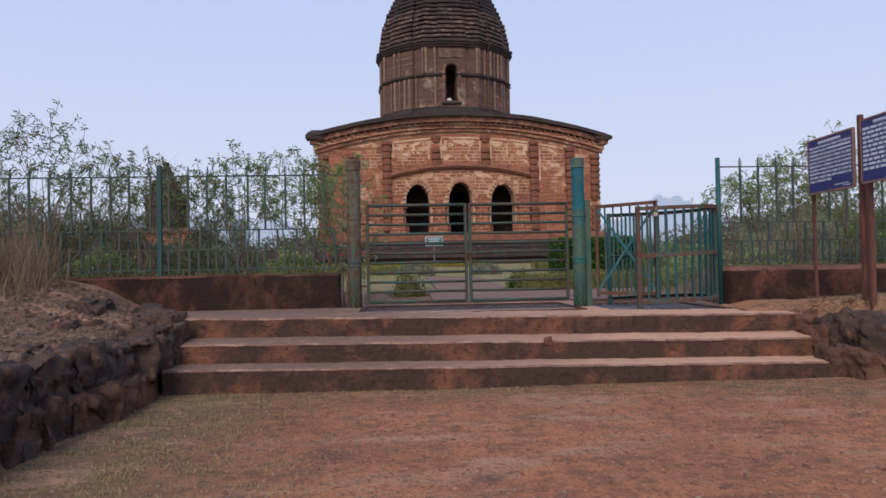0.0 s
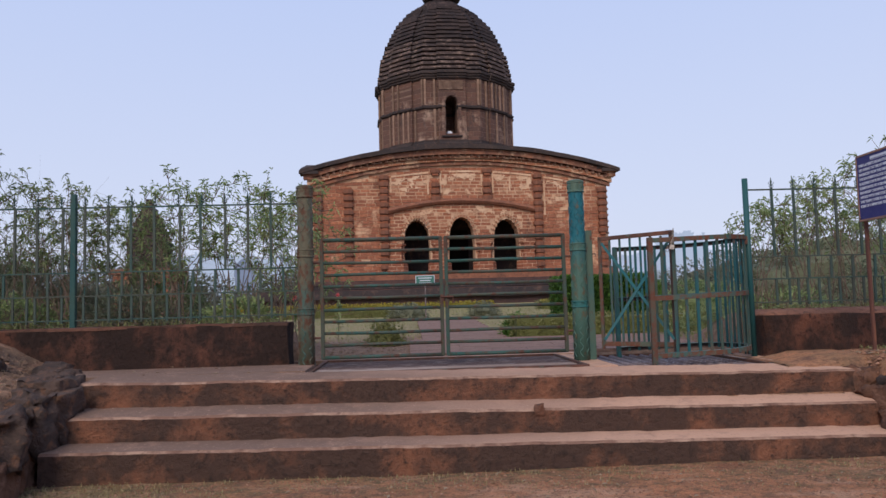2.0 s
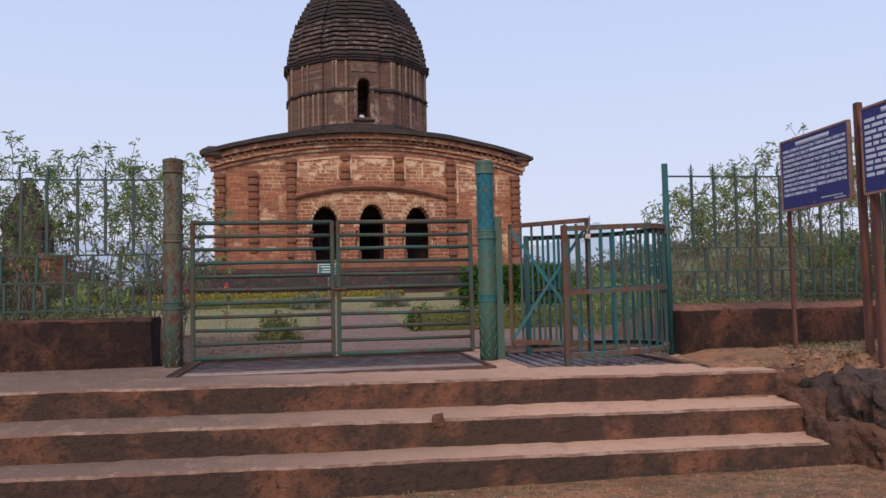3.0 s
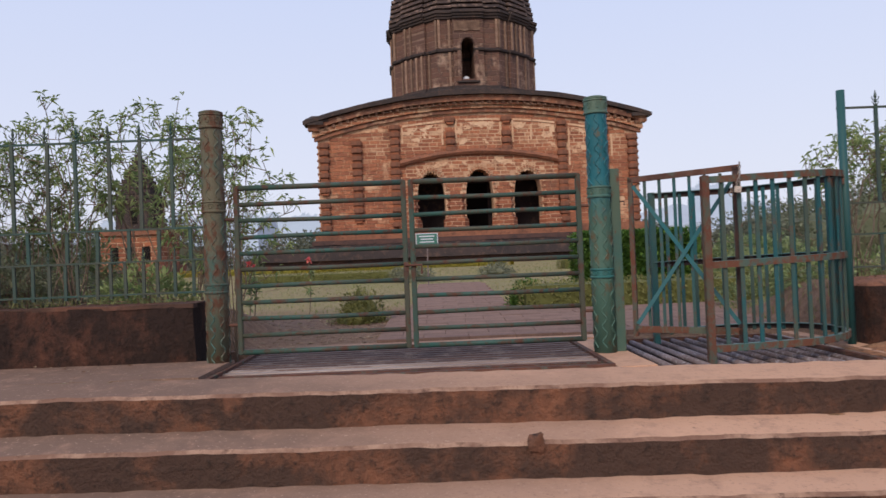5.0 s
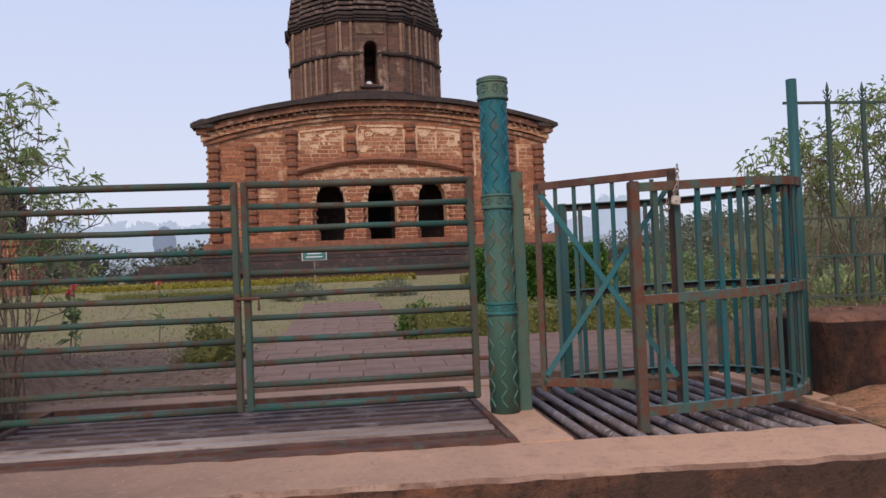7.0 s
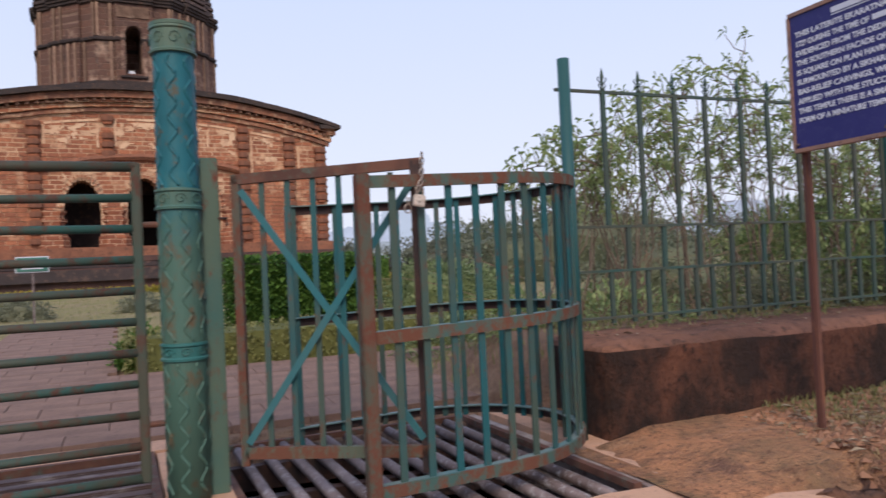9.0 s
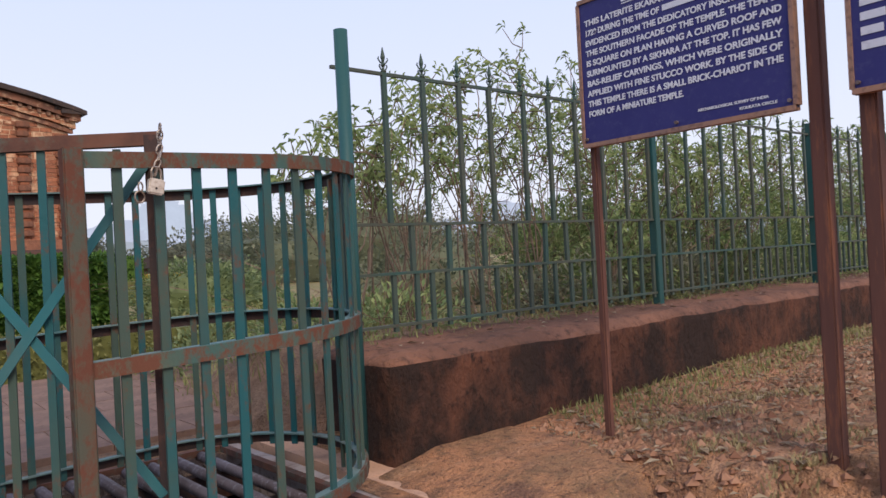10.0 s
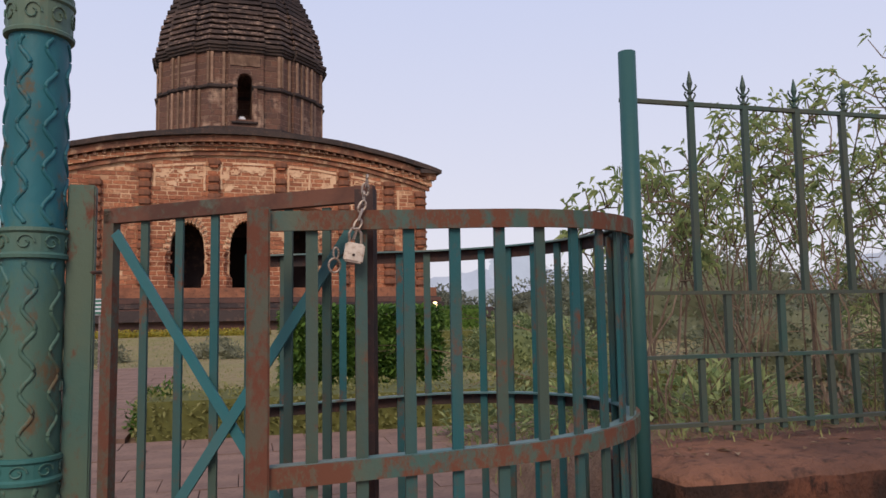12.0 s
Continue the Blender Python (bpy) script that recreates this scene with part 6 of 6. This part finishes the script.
tufts("dry_grass", ground_spots(15000, -2.5, 4.4, 3.0, 7.64, 83, lambda x, y: max(ease(0.1, -1.9, x), ease(6.5, 7.6, y) * 0.45, ease(3.3, 4.3, x) * 0.5) * ease(-0.25, 0.25, noise.noise((x * 2.6, y * 2.6, 4)) + 0.5 * noise.noise((x * 8, y * 8, 5)))), 0.038, TURF, 84, "short dry grass at the foot of the steps", "grass", 0.0035)
tufts("dry_stalks", ground_spots(420, -5.2, -4.1, 8.7, 9.4, 85) + ground_spots(700, -8.0, -3.9, 8.4, 9.5, 185), 0.66, STRAW, 86, "tall dry grass stalks on the bank", "grass", 0.004)
tufts("dry_stalks", ground_spots(300, -7.0, -4.2, 8.8, 9.5, 385), 1.5, STRAW, 386, "tall dry grass stalks on the bank", "grass", 0.003)
tufts("dry_stalks", ground_spots(520, -7.5, -3.9, 8.7, 9.5, 285), 1.05, STRAW, 286, "tall dry grass stalks on the bank", "grass", 0.003)
tufts("dry_grass", ground_spots(2600, -6.5, -2.7, 4.6, 9.4, 87), 0.05, STRAW, 88, "thin dry grass on the bank", "grass", 0.003)
tufts("dry_grass", ground_spots(2200, 5.3, 11, 8.85, 9.36, 289), 0.045, TURF, 290, "dry grass along the foot of the wall", "grass", 0.004)
tufts("low_grass", ground_spots(1500, 5.2, 9, 9.0, 9.37, 489), 0.06, GRASS, 490, "low green grass along the foot of the wall", "grass", 0.005)
tufts("low_grass", ground_spots(2600, 4.75, 6.2, 7.9, 9.0, 491, lambda x, y: ease(0.0, 0.3, noise.noise((x * 3.1, y * 3.1, 14)))), 0.04, TURF, 492, "patches of short grass below the sign boards", "grass", 0.004)
tufts("dry_grass", ground_spots(2600, 4.9, 10, 7.7, 9.3, 89), 0.05, STRAW, 90, "thin dry grass below the sign boards", "grass", 0.003)


def scatter(name, n, x0, x1, y0, y1, seed, size, material, label, category, thin=None):
    """Flat curled leaves or pebbles lying about."""
    rng = random.Random(seed)
    verts, faces = [], []
    for x, y, z in ground_spots(n, x0, x1, y0, y1, seed, thin):
        a, s = rng.uniform(0, math.tau), size * rng.uniform(0.5, 1.5)
        u, v = Vector((math.cos(a), math.sin(a), rng.uniform(-0.2, 0.2))) * s, Vector((-math.sin(a), math.cos(a), rng.uniform(-0.2, 0.2))) * s * 0.45
        p = Vector((x, y, z + 0.008))
        k = len(verts)
        verts.extend((p - u, p + v + Vector((0, 0, 0.3 * s)), p + u, p - v + Vector((0, 0, 0.3 * s))))
        faces.extend(((k, k + 1, k + 2), (k, k + 2, k + 3)))
    return patch_of(verts, faces, name, material, None, "stuff", label, category)


scatter("fallen_leaves", 1500, 4.6, 9, 7.7, 9.3, 91, 0.024, LITTER, "dry fallen leaves below the sign boards", "leaf litter")
scatter("fallen_leaves", 1500, -6, -2.5, 4.5, 9.4, 92, 0.022, LITTER, "dry fallen leaves on the bank", "leaf litter")
scatter("fallen_leaves", 2600, -2.3, 4.6, 2.4, 7.6, 93, 0.016, LITTER, "dry fallen leaves on the red earth", "leaf litter")
scatter("fallen_leaves", 1100, -4, 0.5, 10.5, 13.4, 94, 0.024, LITTER, "dry fallen leaves inside the gate", "leaf litter")

CLOD = leafy("earth_clods", (0.24, 0.11, 0.068), (0.52, 0.29, 0.185), 0.95)


CLODDARK = leafy("bank_clods", (0.09, 0.062, 0.05), (0.30, 0.19, 0.13), 0.95)


def pebbles(name, n, x0, x1, y0, y1, seed, size, label, material=CLOD):
    """Small clods of earth and laterite grit."""
    rng = random.Random(seed)
    verts, faces = [], []
    for x, y, z in ground_spots(n, x0, x1, y0, y1, seed):
        s = size * rng.uniform(0.3, 1.0) ** 2 * 2
        k = len(verts)
        for a, b, c in ((1, 0, 0), (0, 1, 0), (-1, 0, 0), (0, -1, 0), (0, 0, 0.8)):
            verts.append((x + s * (a + rng.uniform(-0.3, 0.3)), y + s * (b + rng.uniform(-0.3, 0.3)), z - 0.002 + s * c))
        faces.extend(((k, k + 1, k + 4), (k + 1, k + 2, k + 4), (k + 2, k + 3, k + 4), (k + 3, k, k + 4)))
    return patch_of(verts, faces, name, material, None, "stuff", label, "grit")


pebbles("grit", 14000, -2.4, 5.5, 2.4, 7.62, 95, 0.0085, "laterite grit and clods on the red earth")
pebbles("grit", 5200, -6.0, -2.5, 4.2, 9.4, 96, 0.024, "laterite grit on the bank", CLODDARK)
pebbles("grit", 4200, 4.5, 8.5, 7.7, 9.3, 97, 0.015, "laterite grit below the sign boards")
scatter("fallen_leaves", 500, -6, -0.8, 4.4, 7.6, 98, 0.014, LITTER, "dry fallen leaves beside the bank", "leaf litter")


def on_top(name, n, x0, x1, y0, y1, z, seed, size, label):
    rng = random.Random(seed)
    verts, faces = [], []
    for _ in range(n):
        p = Vector((rng.uniform(x0, x1), rng.uniform(y0, y1), z))
        a, s = rng.uniform(0, math.tau), size * rng.uniform(0.5, 1.5)
        u, v = Vector((math.cos(a), math.sin(a), 0)) * s, Vector((-math.sin(a), math.cos(a), 0)) * s * 0.45
        k = len(verts)
        verts.extend((p - u, p + v + Vector((0, 0, 0.3 * s)), p + u, p - v + Vector((0, 0, 0.3 * s))))
        faces.extend(((k, k + 1, k + 2), (k, k + 2, k + 3)))
    return patch_of(verts, faces, name, LITTER, None, "stuff", label, "leaf litter")


on_top("fallen_leaves", 160, 4.3, 12, 9.45, 9.9, 1.008, 101, 0.02, "dry leaves on the wall top")
on_top("fallen_leaves", 160, -9, -0.8, 9.6, 9.95, 1.042, 102, 0.02, "dry leaves on the wall top")
on_top("fallen_leaves", 30, -2.2, -0.6, 8.5, 9.5, 0.60, 103, 0.018, "dry leaves on the platform")
tufts("dry_grass", [(random.Random(i).uniform(4.3, 12), random.Random(i + 9).uniform(9.72, 9.95), 1.0) for i in range(600)], 0.055, GRASS, 104, "thin grass along the foot of the fence", "grass", 0.004)
tufts("dry_grass", [(random.Random(i).uniform(-9, -0.8), random.Random(i + 9).uniform(9.78, 10.1), 1.03) for i in range(900)], 0.09, GRASS, 105, "thin grass along the foot of the fence", "grass", 0.004)


def flower(x, y, h, seed):
    """A stalk with a few broad leaves and one open bloom."""
    rng = random.Random(seed)
    z = terrain(x, y)
    s = thing("flower", (x, y, z), "pink flower on a leafy stalk", "flower", "pink flowers")
    part("stalk", tube(bmesh.new(), [(x, y, z - 0.02), (x + 0.03, y, z + h * 0.5), (x + 0.01, y, z + h)], 0.006, 5), BARK, s)
    verts, faces = [], []
    leaf_quads([(Vector((x + 0.02, y, z + h * rng.uniform(0.2, 0.85))), rand_dir(rng, 0.2)) for _ in range(26)], rng, 0.13, 0.05, verts, faces)
    patch_of([(a - x, b - y, c - z) for a, b, c in verts], faces, "foliage", LEAF, s)
    verts, faces = [], []
    leaf_quads([(Vector((x + 0.01, y, z + h)), rand_dir(rng, 0.3)) for _ in range(16)], rng, 0.06, 0.045, verts, faces)
    patch_of([(a - x, b - y, c - z) for a, b, c in verts], faces, "bloom", PINK, s)


for i, (x, y, h) in enumerate(((-0.6, 14.0, 0.72), (-1.15, 13.0, 0.68), (-0.85, 12.0, 0.55), (-1.8, 12.0, 0.5))):
    flower(x, y, h, 400 + i)

# a lamp burning at the temple's corner
lamp = thing("flood_lamp", (9.35, 32.6, 1.8), "small lit lamp at the temple corner", "lamp")
housing = part("housing", boxed(9.27, 9.43, 32.62, 32.75, 1.75, 2.05, bevel=0.01), DARKIRONSHADE, lamp)
GLOW = bpy.data.materials.new("lamp_glow")
GLOW.use_nodes = True
ge = GLOW.node_tree.nodes.new("ShaderNodeEmission")
ge.inputs[0].default_value, ge.inputs[1].default_value = (1.0, 0.72, 0.4, 1), 6.0
GLOW.node_tree.links.new(ge.outputs[0], GLOW.node_tree.nodes["Material Output"].inputs[0])
part("lens", boxed(9.29, 9.41, 32.60, 32.62, 1.80, 1.98, bevel=0.004), GLOW, housing, "glowing lens")

# ---- the temple's laid blocks, last ----
ONE = finish(boxed(-0.5, 0.5, -0.5, 0.5, -0.5, 0.5, bevel=0.04), "block", LAID)
TWO = finish(boxed(-0.5, 0.5, -0.5, 0.5, -0.5, 0.5, bevel=0.04), "block", PALE)
pale_rest, pale_faces = [], []
rng = random.Random(77)
rest, rest_faces = [], []
made = 0
row = 0
z = 1.46
while z < 6.5:
    h = 0.152
    x = -TW + 0.02 + (0.2 if row % 2 else 0.0)
    while x < TW - 0.12:
        w = min(rng.uniform(0.30, 0.46), TW - x)
        cx, cz = x + w / 2, z + h / 2
        clear = cz + h / 2 < curve_z(cx, 5.12, 6.16)
        for c, top in ((-2.03, 3.75), (-0.07, 3.85), (1.90, 3.75)):
            reach = 0.57 + w / 2
            if abs(cx - c) < reach and z < 2.8:
                clear = False
            elif abs(cx - c) < 0.72 and z < 2.8 + 1.16 * math.sqrt(max(0.0, 1 - ((cx - c) / 0.74) ** 2)):
                clear = False
        if clear and rng.random() > 0.015:
            d = rng.uniform(0.028, 0.045)
            rise = 0.95 * (1 - (cx / TW) ** 2)
            in_panel = any(a < cx < b for a, b in ((-3.1, -1.45), (-0.92, 0.85), (1.38, 3.1), (-4.7, -3.7), (3.65, 4.8), (5.3, 6.0))) and 3.85 + rise < cz < 4.85 + rise
            in_frieze = abs(cx) < 3.2 and 3.35 < cz < 4.4
            gap = 0.022
            if in_panel or in_frieze:
                d, gap = rng.uniform(0.018, 0.027), 0.036
            pale = rng.random() < (0.35 if in_panel else 0.30 if in_frieze else 0.06)
            if abs(cx) < 3.0 and 3.2 < cz and made < 300:
                piece("block", TWO if pale else ONE, front_wall, (cx, 0.012 - d / 2, cz), (0, rng.uniform(-0.02, 0.02), 0), (w - gap, d, h - gap))
                made += 1
            else:
                store, store_faces = (pale_rest, pale_faces) if pale else (rest, rest_faces)
                k = len(store)
                x0, x1, z0, z1, y = x + gap / 2, x + w - gap / 2, z + gap / 2, z + h - gap / 2, 0.012 - d
                j1, j2, j3, j4 = (rng.uniform(-0.008, 0.008) for _ in range(4))
                store.extend(((x0 + j1, y, z0 + j2), (x1 + j3, y, z0 + j4), (x1 - j1, y, z1 + j2), (x0 - j3, y, z1 - j4), (x0, 0.01, z0), (x1, 0.01, z0), (x1, 0.01, z1), (x0, 0.01, z1)))
                store_faces.extend([tuple(k + v for v in f) for f in ((0, 1, 2, 3), (1, 0, 4, 5), (2, 1, 5, 6), (3, 2, 6, 7), (0, 3, 7, 4))])
        x += w
    z += h
    row += 1
patch_of(rest, rest_faces, "blockwork", LAIDREST, front_wall, "stuff", "outer laid blocks of the front wall")
patch_of(pale_rest, pale_faces, "blockwork", PALEREST, front_wall, "stuff", "outer laid blocks with stucco left on them")


def stucco_patch(x0, x1, z0, z1, cut, seed):
    """A thin sheet of old stucco with a broken outline."""
    step = 0.05

    def corner(bm, grid, i, j):
        if (i, j) not in grid:
            x, z = x0 + step * i, z0 + step * j
            grid[i, j] = bm.verts.new((x + 0.02 * noise.noise((i * 0.7, j * 0.7, seed)), -0.026 - 0.005 * noise.noise((x * 3, z * 3, seed)), z + 0.95 * (1 - (x / TW) ** 2) + 0.02 * noise.noise((j * 0.7, i * 0.7, seed + 5))))
        return grid[i, j]

    nx, nz = int((x1 - x0) / step), int((z1 - z0) / step)
    cells = {(i, j) for i in range(nx) for j in range(nz) if noise.fractal((i * 0.11 + seed, j * 0.16, seed), 0.9, 2.1, 5) + 0.55 * (j / nz - 0.5) > cut}
    while cells:
        island, todo = [], [cells.pop()]
        while todo:
            i, j = todo.pop()
            island.append((i, j))
            for c in ((i + 1, j), (i - 1, j), (i, j + 1), (i, j - 1)):
                if c in cells:
                    cells.remove(c)
                    todo.append(c)
        if len(island) < 8:
            continue
        bm = bmesh.new()
        grid = {}
        for i, j in island:
            bm.faces.new([corner(bm, grid, *c) for c in ((i, j), (i + 1, j), (i + 1, j + 1), (i, j + 1))])
        out = bmesh.ops.extrude_face_region(bm, geom=bm.faces[:])
        for v in out["geom"]:
            if isinstance(v, bmesh.types.BMVert):
                v.co.y += 0.030
        bmesh.ops.recalc_face_normals(bm, faces=bm.faces)
        part("stucco_patch", bm, OLDSTUCCO, front_wall, "remnant of pale stucco")


OLDSTUCCO = mottled("old_stucco", (0.64, 0.44, 0.30), (0.54, 0.33, 0.21), (0.34, 0.17, 0.105), 1.1, 6, 0.95, 0.6, 0.02)
for k, (x0, x1) in enumerate(((-3.1, -1.45), (-0.92, 0.85), (1.38, 3.1), (-4.75, -3.65), (3.65, 4.8))):
    stucco_patch(x0, x1, 3.9, 4.85, 0.25 if k < 3 else 0.40, 3.3 + k * 2.7)
stucco_patch(-2.9, 2.8, 2.75, 3.3, 0.26, 31.0)
# pale stucco borders left round the panels under the cornice
for x0, x1 in ((-3.1, -1.47), (-0.92, 0.85), (1.38, 3.1), (3.65, 4.75)):
    part("stucco_border", rough_up(panel(x0, x1, 4.86, 4.94, -0.034, 0.95), 0.012, 5.0, x0), OLDSTUCCO, front_wall, "pale stucco border of a panel")
for x, z0, z1 in ((-1.50, 3.95, 4.86), (-0.94, 3.98, 4.86), (0.86, 4.25, 4.86), (1.36, 3.98, 4.86), (2.12, 4.1, 4.75), (-3.12, 4.2, 4.86), (3.66, 3.2, 4.8), (5.42, 3.9, 4.8)):
    rise = 0.95 * (1 - (x / TW) ** 2)
    part("stucco_border", diced(x - 0.035, x + 0.035, -0.036, 0.01, z0 + rise, z1 + rise, 0.09, 0.022, 4.0, x), OLDSTUCCO, front_wall, "pale stucco border of a panel")
